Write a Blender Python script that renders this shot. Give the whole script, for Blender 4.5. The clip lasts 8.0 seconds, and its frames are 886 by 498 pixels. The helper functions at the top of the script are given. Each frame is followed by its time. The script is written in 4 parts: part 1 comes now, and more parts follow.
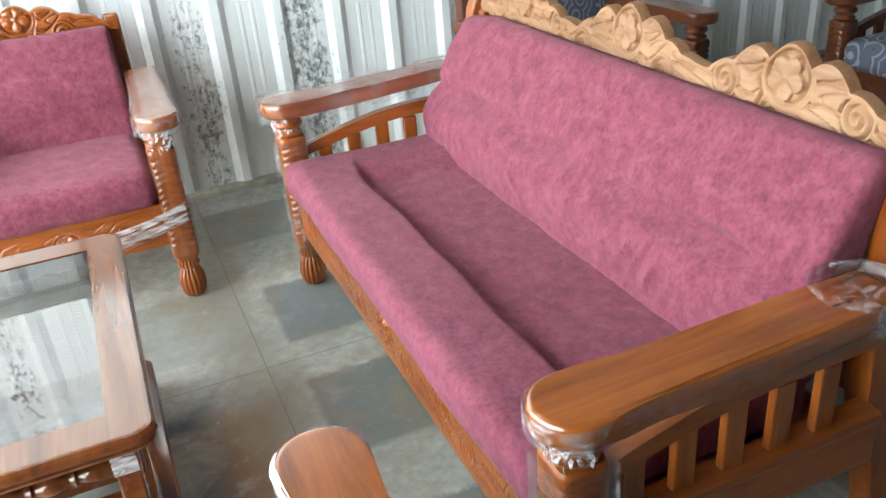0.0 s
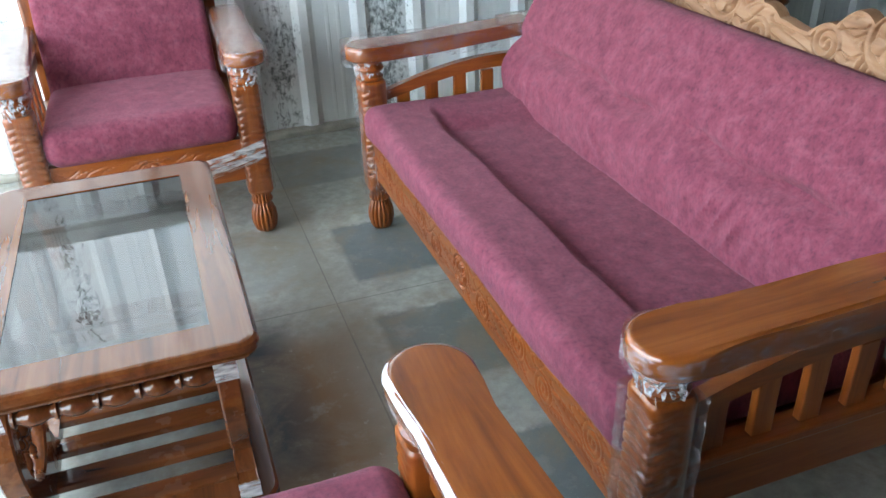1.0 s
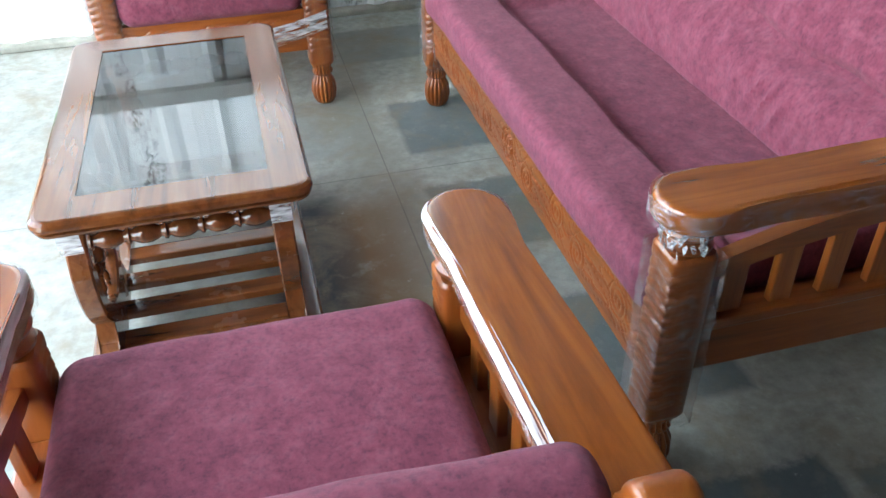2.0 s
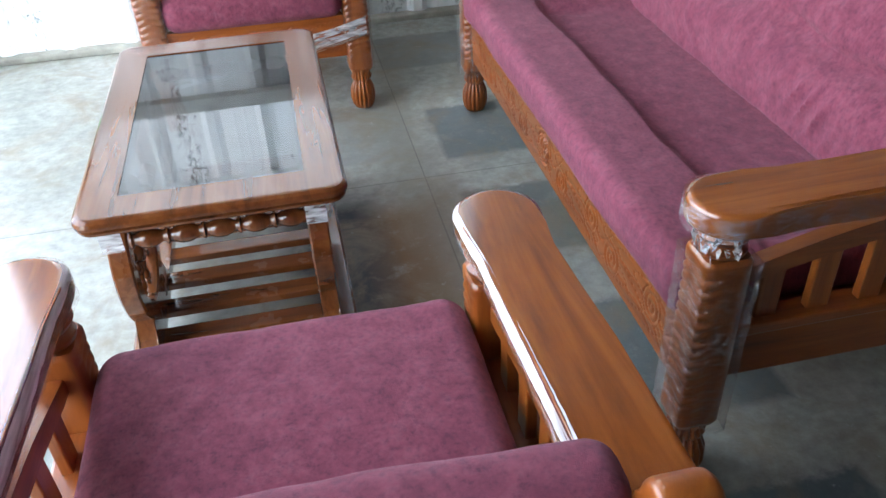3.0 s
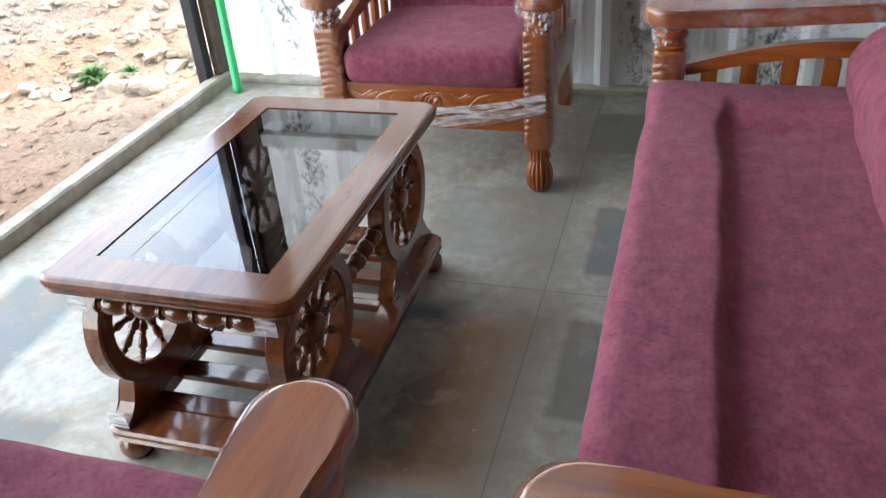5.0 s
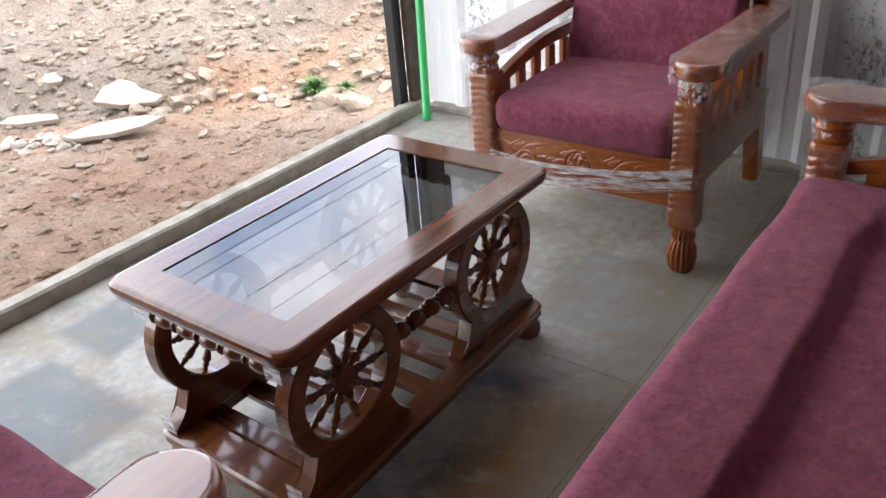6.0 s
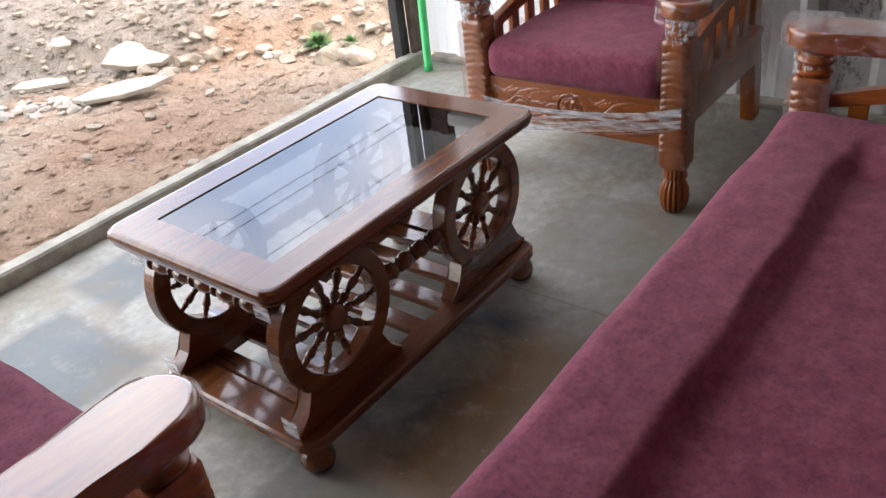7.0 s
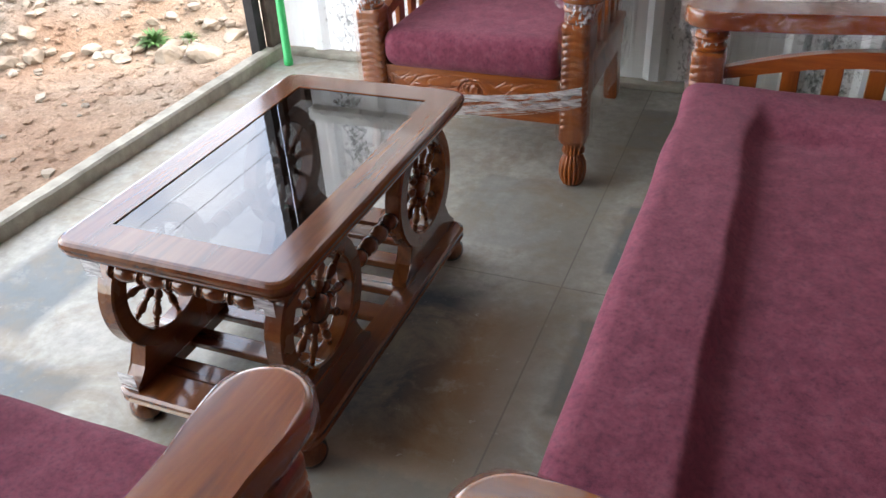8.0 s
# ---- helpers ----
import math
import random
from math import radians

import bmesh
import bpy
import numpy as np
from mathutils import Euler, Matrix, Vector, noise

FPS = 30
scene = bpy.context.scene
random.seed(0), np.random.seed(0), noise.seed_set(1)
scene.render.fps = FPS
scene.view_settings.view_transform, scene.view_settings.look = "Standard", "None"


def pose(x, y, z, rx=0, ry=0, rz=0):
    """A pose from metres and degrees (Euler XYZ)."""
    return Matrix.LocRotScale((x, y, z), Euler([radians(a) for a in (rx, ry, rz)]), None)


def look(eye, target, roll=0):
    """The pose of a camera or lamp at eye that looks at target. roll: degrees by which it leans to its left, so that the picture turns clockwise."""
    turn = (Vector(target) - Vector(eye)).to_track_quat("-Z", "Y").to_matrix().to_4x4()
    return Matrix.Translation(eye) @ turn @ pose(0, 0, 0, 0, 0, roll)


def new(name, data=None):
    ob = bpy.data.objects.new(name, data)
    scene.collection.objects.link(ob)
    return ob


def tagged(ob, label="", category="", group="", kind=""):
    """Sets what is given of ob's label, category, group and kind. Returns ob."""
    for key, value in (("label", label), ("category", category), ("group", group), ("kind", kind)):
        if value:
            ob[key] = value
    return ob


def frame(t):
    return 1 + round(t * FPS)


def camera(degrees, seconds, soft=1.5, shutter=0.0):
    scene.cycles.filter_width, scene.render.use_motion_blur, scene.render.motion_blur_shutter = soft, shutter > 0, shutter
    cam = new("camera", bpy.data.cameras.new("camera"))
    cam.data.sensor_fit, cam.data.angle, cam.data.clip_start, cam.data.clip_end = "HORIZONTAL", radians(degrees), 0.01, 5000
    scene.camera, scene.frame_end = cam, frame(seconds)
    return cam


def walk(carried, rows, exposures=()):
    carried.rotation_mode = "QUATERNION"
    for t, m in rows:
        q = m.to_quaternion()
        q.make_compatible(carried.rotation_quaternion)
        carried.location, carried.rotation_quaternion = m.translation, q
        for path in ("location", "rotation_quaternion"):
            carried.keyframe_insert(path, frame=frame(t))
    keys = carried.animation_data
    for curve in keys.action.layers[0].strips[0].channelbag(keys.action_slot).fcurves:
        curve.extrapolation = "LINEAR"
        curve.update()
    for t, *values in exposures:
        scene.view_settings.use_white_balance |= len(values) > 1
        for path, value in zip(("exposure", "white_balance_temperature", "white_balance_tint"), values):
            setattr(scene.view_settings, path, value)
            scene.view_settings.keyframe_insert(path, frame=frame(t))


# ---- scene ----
cam = camera(57.3, 8.0)
PATH = [
    (0, (0.15, 0.115, 1.34), (0.804, 1.763, 0.414), -5.0),
    (0.5, (0.069, 0.138, 1.34), (0.67, 1.804, 0.41), -3.7),
    (1, (0.013, 0.092, 1.324), (0.578, 1.734, 0.331), -2.2),
    (1.5, (-0.006, 0.047, 1.3), (0.594, 1.575, 0.158), 1.5),
    (2, (0.0, -0.029, 1.295), (0.39, 1.532, 0.108), -1.3),
    (2.2, (-0.006, -0.067, 1.298), (0.29, 1.52, 0.118), -2.5),
    (3.3, (0.038, -0.005, 1.288), (0.34, 1.591, 0.12), -2.9),
    (3.5, (0.073, 0.048, 1.289), (0.447, 1.624, 0.116), -3.2),
    (4, (0.251, 0.147, 1.279), (0.686, 1.737, 0.146), -5.5),
    (4.5, (0.498, 0.224, 1.287), (0.535, 1.887, 0.177), -2.8),
    (4.7, (0.534, 0.277, 1.306), (0.355, 1.922, 0.182), -4.4),
    (5, (0.679, 0.358, 1.254), (0.138, 1.964, 0.192), -4.9),
    (5.2, (0.722, 0.434, 1.241), (-0.019, 1.956, 0.177), -5.5),
    (6.3, (1.047, 0.646, 1.276), (-0.079, 1.992, 0.317), -4.3),
    (6.5, (1.062, 0.636, 1.267), (-0.079, 1.959, 0.294), -4.4),
    (7, (1.078, 0.628, 1.259), (-0.031, 1.915, 0.204), -7.5),
    (7.5, (0.995, 0.553, 1.26), (0.066, 1.975, 0.204), -5.9),
    (8, (0.779, 0.401, 1.276), (0.106, 1.93, 0.177), -3.5),
]
EXPOSURES = [(0.0, 4.1, 7000, 4), (0.5, 3.70, 6600, 5), (1.0, 3.56, 6300, 3), (1.5, 3.95, 6200, 1), (2.2, 3.66, 6250, 3), (3.5, 3.52, 6150, 8), (4.0, 3.92, 6150, 4), (4.5, 3.7, 6400, 2), (5.0, 3.28, 6700, 9), (6.3, 2.82, 7100, 17), (8.0, 3.02, 7100, 15)]
walk(cam, [(t, look(eye, target, roll)) for t, eye, target, roll in PATH], EXPOSURES)

# ---- world and sun ----
world = bpy.data.worlds.new("sky")
scene.world = world
world.use_nodes = True
wn, wl = world.node_tree.nodes, world.node_tree.links
sky = wn.new("ShaderNodeTexSky")
sky.sky_type, sky.sun_disc = "NISHITA", False
sky.sun_elevation, sky.sun_rotation = radians(52), radians(70)
cloud_at = wn.new("ShaderNodeTexCoord")
cloud = wn.new("ShaderNodeTexNoise")
cloud.inputs["Scale"].default_value, cloud.inputs["Detail"].default_value = 2.6, 5.0
ramp = wn.new("ShaderNodeValToRGB")
ramp.color_ramp.elements[0].position, ramp.color_ramp.elements[1].position = 0.33, 0.60
mixc = wn.new("ShaderNodeMix")
mixc.data_type = "RGBA"
mixc.inputs[7].default_value = (5.1, 5.5, 5.95, 1)
wl.new(cloud_at.outputs["Generated"], cloud.inputs["Vector"])
wl.new(cloud.outputs["Fac"], ramp.inputs["Fac"])
wl.new(ramp.outputs["Color"], mixc.inputs[0])
wl.new(sky.outputs["Color"], mixc.inputs[6])
wl.new(mixc.outputs[2], wn["Background"].inputs["Color"])
wn["Background"].inputs["Strength"].default_value = 0.15
sun = new("sun", bpy.data.lights.new("sun", "SUN"))
sun.data.energy, sun.data.angle, sun.data.color = 0.5, radians(20), (1.0, 0.95, 0.87)
sun.matrix_world = look((6.0, 2.2, 8.2), (0, 0, 0))


# ---- materials ----
def material(name, rough=0.5, metal=0.0, coat=0.0):
    m = bpy.data.materials.new(name)
    m.use_nodes = True
    b = m.node_tree.nodes["Principled BSDF"]
    b.inputs["Roughness"].default_value = rough
    b.inputs["Metallic"].default_value = metal
    b.inputs["Coat Weight"].default_value = coat
    b.inputs["Coat Roughness"].default_value = 0.16
    return m, m.node_tree.nodes, m.node_tree.links, b


def coords(n, l, scale=(1, 1, 1), kind="Object"):
    tc, mp = n.new("ShaderNodeTexCoord"), n.new("ShaderNodeMapping")
    mp.inputs["Scale"].default_value = scale
    l.new(tc.outputs[kind], mp.inputs["Vector"])
    return mp.outputs["Vector"]


def noise_tex(n, l, vec, scale, detail=4.0, rough=0.55, distort=0.0):
    t = n.new("ShaderNodeTexNoise")
    t.inputs["Scale"].default_value, t.inputs["Detail"].default_value = scale, detail
    t.inputs["Roughness"].default_value, t.inputs["Distortion"].default_value = rough, distort
    l.new(vec, t.inputs["Vector"])
    return t.outputs["Fac"]


def ramped(n, l, fac, stops):
    r = n.new("ShaderNodeValToRGB")
    e = r.color_ramp.elements
    while len(e) < len(stops):
        e.new(0.5)
    for k, (p, c) in enumerate(stops):
        e[k].position, e[k].color = p, (*c, 1) if len(c) == 3 else c
    l.new(fac, r.inputs["Fac"])
    return r.outputs["Color"]


def mixed(n, l, fac, a, b, mode="MIX"):
    m = n.new("ShaderNodeMix")
    m.data_type, m.blend_type = "RGBA", mode
    for slot, v in ((0, fac), (6, a), (7, b)):
        if isinstance(v, (int, float)):
            m.inputs[slot].default_value = v
        elif isinstance(v, tuple):
            m.inputs[slot].default_value = (*v, 1)
        else:
            l.new(v, m.inputs[slot])
    return m.outputs[2]


def calc(n, l, op, a, b=0.0, c=0.0):
    m = n.new("ShaderNodeMath")
    m.operation = op
    for k, v in enumerate((a, b, c)):
        if isinstance(v, (int, float)):
            m.inputs[k].default_value = v
        else:
            l.new(v, m.inputs[k])
    return m.outputs[0]


def bumped(n, l, b, height, strength, dist=0.01):
    k = n.new("ShaderNodeBump")
    k.inputs["Strength"].default_value, k.inputs["Distance"].default_value = strength, dist
    l.new(height, k.inputs["Height"])
    l.new(k.outputs["Normal"], b.inputs["Normal"])


def wood(name, dark, mid, light, axis, rough=0.3, coat=0.5):
    """Varnished wood with its grain along one axis of the thing."""
    m, n, l, b = material(name, rough, 0, coat)
    sc = [26.0, 26.0, 26.0]
    sc["xyz".index(axis)] = 2.2
    v = coords(n, l, sc)
    g = noise_tex(n, l, v, 1.0, 6, 0.62, 0.6)
    col = ramped(n, l, g, [(0.3, dark), (0.5, mid), (0.72, light)])
    big = noise_tex(n, l, coords(n, l), 5.0, 3)
    col = mixed(n, l, 0.55, col, ramped(n, l, big, [(0.25, (0.78, 0.76, 0.74)), (0.7, (1.0, 1.0, 1.0))]), "MULTIPLY")
    l.new(col, b.inputs["Base Color"])
    rr = n.new("ShaderNodeMapRange")
    rr.inputs[3].default_value, rr.inputs[4].default_value = rough * 0.85, rough * 1.25
    l.new(noise_tex(n, l, coords(n, l), 11, 4), rr.inputs[0])
    l.new(rr.outputs[0], b.inputs["Roughness"])
    bumped(n, l, b, g, 0.05, 0.003)
    return m


TEAK = ((0.150, 0.036, 0.006), (0.285, 0.071, 0.011), (0.40, 0.117, 0.020))
DARK = ((0.072, 0.020, 0.0055), (0.150, 0.043, 0.0105), (0.205, 0.072, 0.021))
PALE = ((0.215, 0.102, 0.048), (0.335, 0.175, 0.090), (0.42, 0.245, 0.138))
teak = {a: wood("teak_" + a, *TEAK, a, 0.3, 0.55) for a in "xyz"}
rose = {a: wood("table_wood_" + a, *DARK, a, 0.25, 1.0) for a in "xyz"}
for m in rose.values():
    m.node_tree.nodes["Principled BSDF"].inputs["Specular IOR Level"].default_value = 0.25
    m.node_tree.nodes["Principled BSDF"].inputs["Coat Roughness"].default_value = 0.10
    m.node_tree.nodes["Principled BSDF"].inputs["Coat IOR"].default_value = 1.5
table_top = wood("table_top_wood", *DARK, "y", 0.22, 1.0)
table_top.node_tree.nodes["Principled BSDF"].inputs["Coat Roughness"].default_value = 0.12
table_top.node_tree.nodes["Principled BSDF"].inputs["Coat IOR"].default_value = 1.48
table_top.node_tree.nodes["Principled BSDF"].inputs["Specular IOR Level"].default_value = 0.1
arm_wood = wood("arm_teak", *TEAK, "y", 0.22, 1.0)
arm_wood.node_tree.nodes["Principled BSDF"].inputs["Coat Roughness"].default_value = 0.1
arm_wood.node_tree.nodes["Principled BSDF"].inputs["Coat IOR"].default_value = 1.62
pale = wood("carved_wood", *PALE, "x", 0.55, 0.0)
umber = {a: wood("umber_wood_" + a, (0.07, 0.016, 0.006), (0.13, 0.035, 0.012), (0.2, 0.06, 0.02), a, 0.3, 0.4) for a in "xyz"}


def velvet(name, deep, main, high):
    m, n, l, b = material(name, 0.85)
    v = coords(n, l)
    a = noise_tex(n, l, v, 24.0, 7, 0.72, 0.2)
    c = noise_tex(n, l, coords(n, l, (1, 1, 0.6)), 110.0, 6, 0.75)
    col = ramped(n, l, a, [(0.28, deep), (0.5, main), (0.75, high)])
    col = mixed(n, l, 0.8, col, ramped(n, l, c, [(0.32, (0.5, 0.56, 0.68)), (0.5, (1, 1, 1)), (0.72, (1.25, 1.15, 1.15))]), "MULTIPLY")
    l.new(col, b.inputs["Base Color"])
    b.inputs["Sheen Weight"].default_value = 0.11
    b.inputs["Sheen Roughness"].default_value = 0.6
    b.inputs["Sheen Tint"].default_value = (1.0, 0.76, 0.84, 1)
    b.inputs["Specular IOR Level"].default_value = 0.15
    fine = noise_tex(n, l, v, 700, 3)
    bumped(n, l, b, calc(n, l, "ADD", c, calc(n, l, "MULTIPLY", fine, 0.35)), 0.35, 0.004)
    return m


mauve = velvet("mauve_velvet", (0.136, 0.029, 0.052), (0.207, 0.046, 0.074), (0.265, 0.083, 0.112))


def printed_cloth():
    m, n, l, b = material("printed_cloth", 0.8)
    v = coords(n, l)
    vo = n.new("ShaderNodeTexVoronoi")
    vo.inputs["Scale"].default_value = 9.0
    l.new(v, vo.inputs["Vector"])
    ring = calc(n, l, "SINE", calc(n, l, "MULTIPLY", vo.outputs["Distance"], 34.0))
    star = ramped(n, l, calc(n, l, "ADD", ring, noise_tex(n, l, v, 40, 3)), [(0.3, (0.12, 0.13, 0.17)), (0.75, (0.02, 0.03, 0.10)), (1.0, (0.30, 0.31, 0.36))])
    l.new(star, b.inputs["Base Color"])
    return m


printed = printed_cloth()


def film_material(name, fresnel, gloss_most, milk_most, crease):
    """Thin clear wrap: mostly see-through, with gloss and milky creases."""
    m = bpy.data.materials.new(name)
    m.use_nodes = True
    n, l = m.node_tree.nodes, m.node_tree.links
    out = n["Material Output"]
    n.remove(n["Principled BSDF"])
    v = coords(n, l, (1, 1, 1))
    w = noise_tex(n, l, coords(n, l, (30, 30, 60)), 1.0, 5, 0.65, 1.4)
    w2 = noise_tex(n, l, v, 9, 3)
    tr, gl, df = n.new("ShaderNodeBsdfTransparent"), n.new("ShaderNodeBsdfGlossy"), n.new("ShaderNodeBsdfDiffuse")
    gl.inputs["Roughness"].default_value = 0.08
    df.inputs["Color"].default_value = (0.8, 0.8, 0.8, 1)
    bp = n.new("ShaderNodeBump")
    bp.inputs["Strength"].default_value, bp.inputs["Distance"].default_value = crease, 0.012
    l.new(w, bp.inputs["Height"])
    l.new(bp.outputs["Normal"], gl.inputs["Normal"])
    a, c = n.new("ShaderNodeMixShader"), n.new("ShaderNodeMixShader")
    gloss = ramped(n, l, w, [(0.45, (0.0, 0.0, 0.0)), (0.7, (gloss_most, gloss_most, gloss_most))])
    milk = ramped(n, l, calc(n, l, "MULTIPLY", w, w2), [(0.24, (0.0, 0.0, 0.0)), (0.42, (milk_most, milk_most, milk_most))])
    fr = n.new("ShaderNodeFresnel")
    fr.inputs["IOR"].default_value = 1.5
    l.new(calc(n, l, "ADD", gloss, calc(n, l, "MULTIPLY", fr.outputs[0], fresnel)), a.inputs[0])
    l.new(tr.outputs[0], a.inputs[1])
    l.new(gl.outputs[0], a.inputs[2])
    l.new(milk, c.inputs[0])
    l.new(a.outputs[0], c.inputs[1])
    l.new(df.outputs[0], c.inputs[2])
    l.new(c.outputs[0], out.inputs["Surface"])
    return m


film = film_material("loose_film", 0.38, 0.20, 0.30, 0.8)
tight = film_material("tight_film", 0.35, 0.09, 0.06, 0.5)


def rope_material():
    m = bpy.data.materials.new("twisted_film")
    m.use_nodes = True
    n, l = m.node_tree.nodes, m.node_tree.links
    b = n["Principled BSDF"]
    b.inputs["Base Color"].default_value = (0.75, 0.75, 0.76, 1)
    b.inputs["Roughness"].default_value = 0.22
    tr, mx = n.new("ShaderNodeBsdfTransparent"), n.new("ShaderNodeMixShader")
    l.new(ramped(n, l, noise_tex(n, l, coords(n, l, (20, 90, 90)), 1.0, 4), [(0.35, (0.15, 0.15, 0.15)), (0.65, (0.8, 0.8, 0.8))]), mx.inputs[0])
    l.new(tr.outputs[0], mx.inputs[1])
    l.new(b.outputs[0], mx.inputs[2])
    l.new(mx.outputs[0], n["Material Output"].inputs["Surface"])
    return m


twisted = rope_material()


def hem_material():
    """Several layers of film, more white than clear."""
    m = bpy.data.materials.new("film_layers")
    m.use_nodes = True
    n, l = m.node_tree.nodes, m.node_tree.links
    b = n["Principled BSDF"]
    b.inputs["Base Color"].default_value = (0.82, 0.80, 0.82, 1)
    b.inputs["Roughness"].default_value = 0.28
    streak = noise_tex(n, l, coords(n, l, (60, 5, 60)), 1.0, 5)
    tr, mx = n.new("ShaderNodeBsdfTransparent"), n.new("ShaderNodeMixShader")
    l.new(ramped(n, l, streak, [(0.3, (0.25, 0.25, 0.25)), (0.6, (0.9, 0.9, 0.9))]), mx.inputs[0])
    l.new(tr.outputs[0], mx.inputs[1])
    l.new(b.outputs[0], mx.inputs[2])
    l.new(mx.outputs[0], n["Material Output"].inputs["Surface"])
    bumped(n, l, b, streak, 0.4, 0.004)
    return m


hem = hem_material()


def smoked_glass():
    m = bpy.data.materials.new("smoked_glass")
    m.use_nodes = True
    n, l = m.node_tree.nodes, m.node_tree.links
    n.remove(n["Principled BSDF"])
    tr, gl, mx, fr = n.new("ShaderNodeBsdfTransparent"), n.new("ShaderNodeBsdfGlossy"), n.new("ShaderNodeMixShader"), n.new("ShaderNodeFresnel")
    tr.inputs["Color"].default_value = (0.30, 0.31, 0.33, 1)
    gl.inputs["Roughness"].default_value = 0.0
    fr.inputs["IOR"].default_value = 1.98
    l.new(fr.outputs[0], mx.inputs[0])
    l.new(tr.outputs[0], mx.inputs[1])
    l.new(gl.outputs[0], mx.inputs[2])
    l.new(mx.outputs[0], n["Material Output"].inputs["Surface"])
    return m


glass = smoked_glass()
clear_back = bpy.data.materials.new("smoked_glass_underside")
clear_back.use_nodes = True
cn, cl_ = clear_back.node_tree.nodes, clear_back.node_tree.links
cn.remove(cn["Principled BSDF"])
under = cn.new("ShaderNodeBsdfTransparent")
under.inputs["Color"].default_value = (0.55, 0.56, 0.58, 1)
cl_.new(under.outputs[0], cn["Material Output"].inputs["Surface"])


def floor_material():
    m, n, l, b = material("concrete_floor", 0.42)
    v = coords(n, l)
    big = noise_tex(n, l, v, 1.7, 5, 0.6, 0.4)
    fine = noise_tex(n, l, v, 26, 6, 0.65)
    col = ramped(n, l, big, [(0.3, (0.265, 0.262, 0.228)), (0.5, (0.375, 0.368, 0.328)), (0.72, (0.475, 0.465, 0.42))])
    col = mixed(n, l, 0.5, col, ramped(n, l, fine, [(0.3, (0.45, 0.45, 0.43)), (0.7, (1.28, 1.28, 1.24))]), "MULTIPLY")
    sep = n.new("ShaderNodeSeparateXYZ")
    l.new(v, sep.inputs[0])
    wob = noise_tex(n, l, v, 9, 4)
    wx = calc(n, l, "ADD", sep.outputs[0], calc(n, l, "MULTIPLY", calc(n, l, "SUBTRACT", wob, 0.5), 0.05))
    wy = calc(n, l, "ADD", sep.outputs[1], calc(n, l, "MULTIPLY", calc(n, l, "SUBTRACT", fine, 0.5), 0.05))
    speck = ramped(n, l, noise_tex(n, l, v, 13, 6, 0.7), [(0.30, (0.4, 0.4, 0.4)), (0.46, (1, 1, 1))])
    # patches, mostly dried cement stains left by stacked boards: centre, half size, colour, strength
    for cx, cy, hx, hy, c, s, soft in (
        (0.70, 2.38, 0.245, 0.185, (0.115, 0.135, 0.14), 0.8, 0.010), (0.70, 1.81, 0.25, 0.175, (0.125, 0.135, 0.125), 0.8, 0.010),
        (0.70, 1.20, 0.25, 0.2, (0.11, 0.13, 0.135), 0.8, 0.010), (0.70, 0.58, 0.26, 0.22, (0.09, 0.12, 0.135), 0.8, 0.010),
        # a brown stain, then a soft near-black patch by the table
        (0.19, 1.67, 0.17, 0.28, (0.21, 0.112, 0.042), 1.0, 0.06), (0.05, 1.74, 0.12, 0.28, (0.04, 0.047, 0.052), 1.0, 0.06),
        (0.60, 3.12, 0.24, 0.17, (0.15, 0.16, 0.15), 0.65, 0.010), (0.17, 2.44, 0.20, 0.20, (0.24, 0.245, 0.23), 0.5, 0.010),
        (-1.02, 1.69, 0.13, 0.22, (0.13, 0.155, 0.165), 0.85, 0.02), (-0.82, 1.20, 0.22, 0.2, (0.13, 0.155, 0.165), 0.85, 0.02),
        (-0.9, 0.56, 0.25, 0.2, (0.13, 0.155, 0.165), 0.85, 0.02), (1.15, 0.56, 0.15, 0.2, (0.10, 0.13, 0.14), 0.7, 0.010),
        (1.62, 0.62, 0.24, 0.2, (0.11, 0.13, 0.14), 0.7, 0.010), (0.18, 0.58, 0.2, 0.2, (0.13, 0.14, 0.14), 0.7, 0.010),
        (0.17, 1.18, 0.2, 0.2, (0.16, 0.165, 0.15), 0.6, 0.010), (1.62, 1.18, 0.24, 0.2, (0.12, 0.13, 0.13), 0.6, 0.010),
    ):
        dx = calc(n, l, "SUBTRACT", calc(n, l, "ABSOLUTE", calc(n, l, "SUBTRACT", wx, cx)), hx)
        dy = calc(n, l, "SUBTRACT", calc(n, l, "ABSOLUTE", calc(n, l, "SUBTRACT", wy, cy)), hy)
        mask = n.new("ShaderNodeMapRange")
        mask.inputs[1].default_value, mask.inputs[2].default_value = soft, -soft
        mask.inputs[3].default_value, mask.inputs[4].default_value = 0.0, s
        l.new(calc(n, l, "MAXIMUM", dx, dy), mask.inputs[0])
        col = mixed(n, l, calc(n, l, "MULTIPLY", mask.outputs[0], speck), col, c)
    band = n.new("ShaderNodeMapRange")
    band.inputs[1].default_value, band.inputs[2].default_value = 0.13, 0.02
    band.inputs[4].default_value = 0.5
    l.new(calc(n, l, "ADD", calc(n, l, "ABSOLUTE", calc(n, l, "SUBTRACT", wx, 0.34)), calc(n, l, "MULTIPLY", calc(n, l, "SUBTRACT", big, 0.5), 0.25)), band.inputs[0])
    col = mixed(n, l, band.outputs[0], col, (0.22, 0.195, 0.15))
    # sawn joints
    jy = calc(n, l, "ABSOLUTE", calc(n, l, "SUBTRACT", sep.outputs[1], 2.10))
    jx = calc(n, l, "ABSOLUTE", calc(n, l, "SUBTRACT", sep.outputs[0], 0.365))
    joint = calc(n, l, "LESS_THAN", calc(n, l, "MINIMUM", jy, jx), 0.0022)
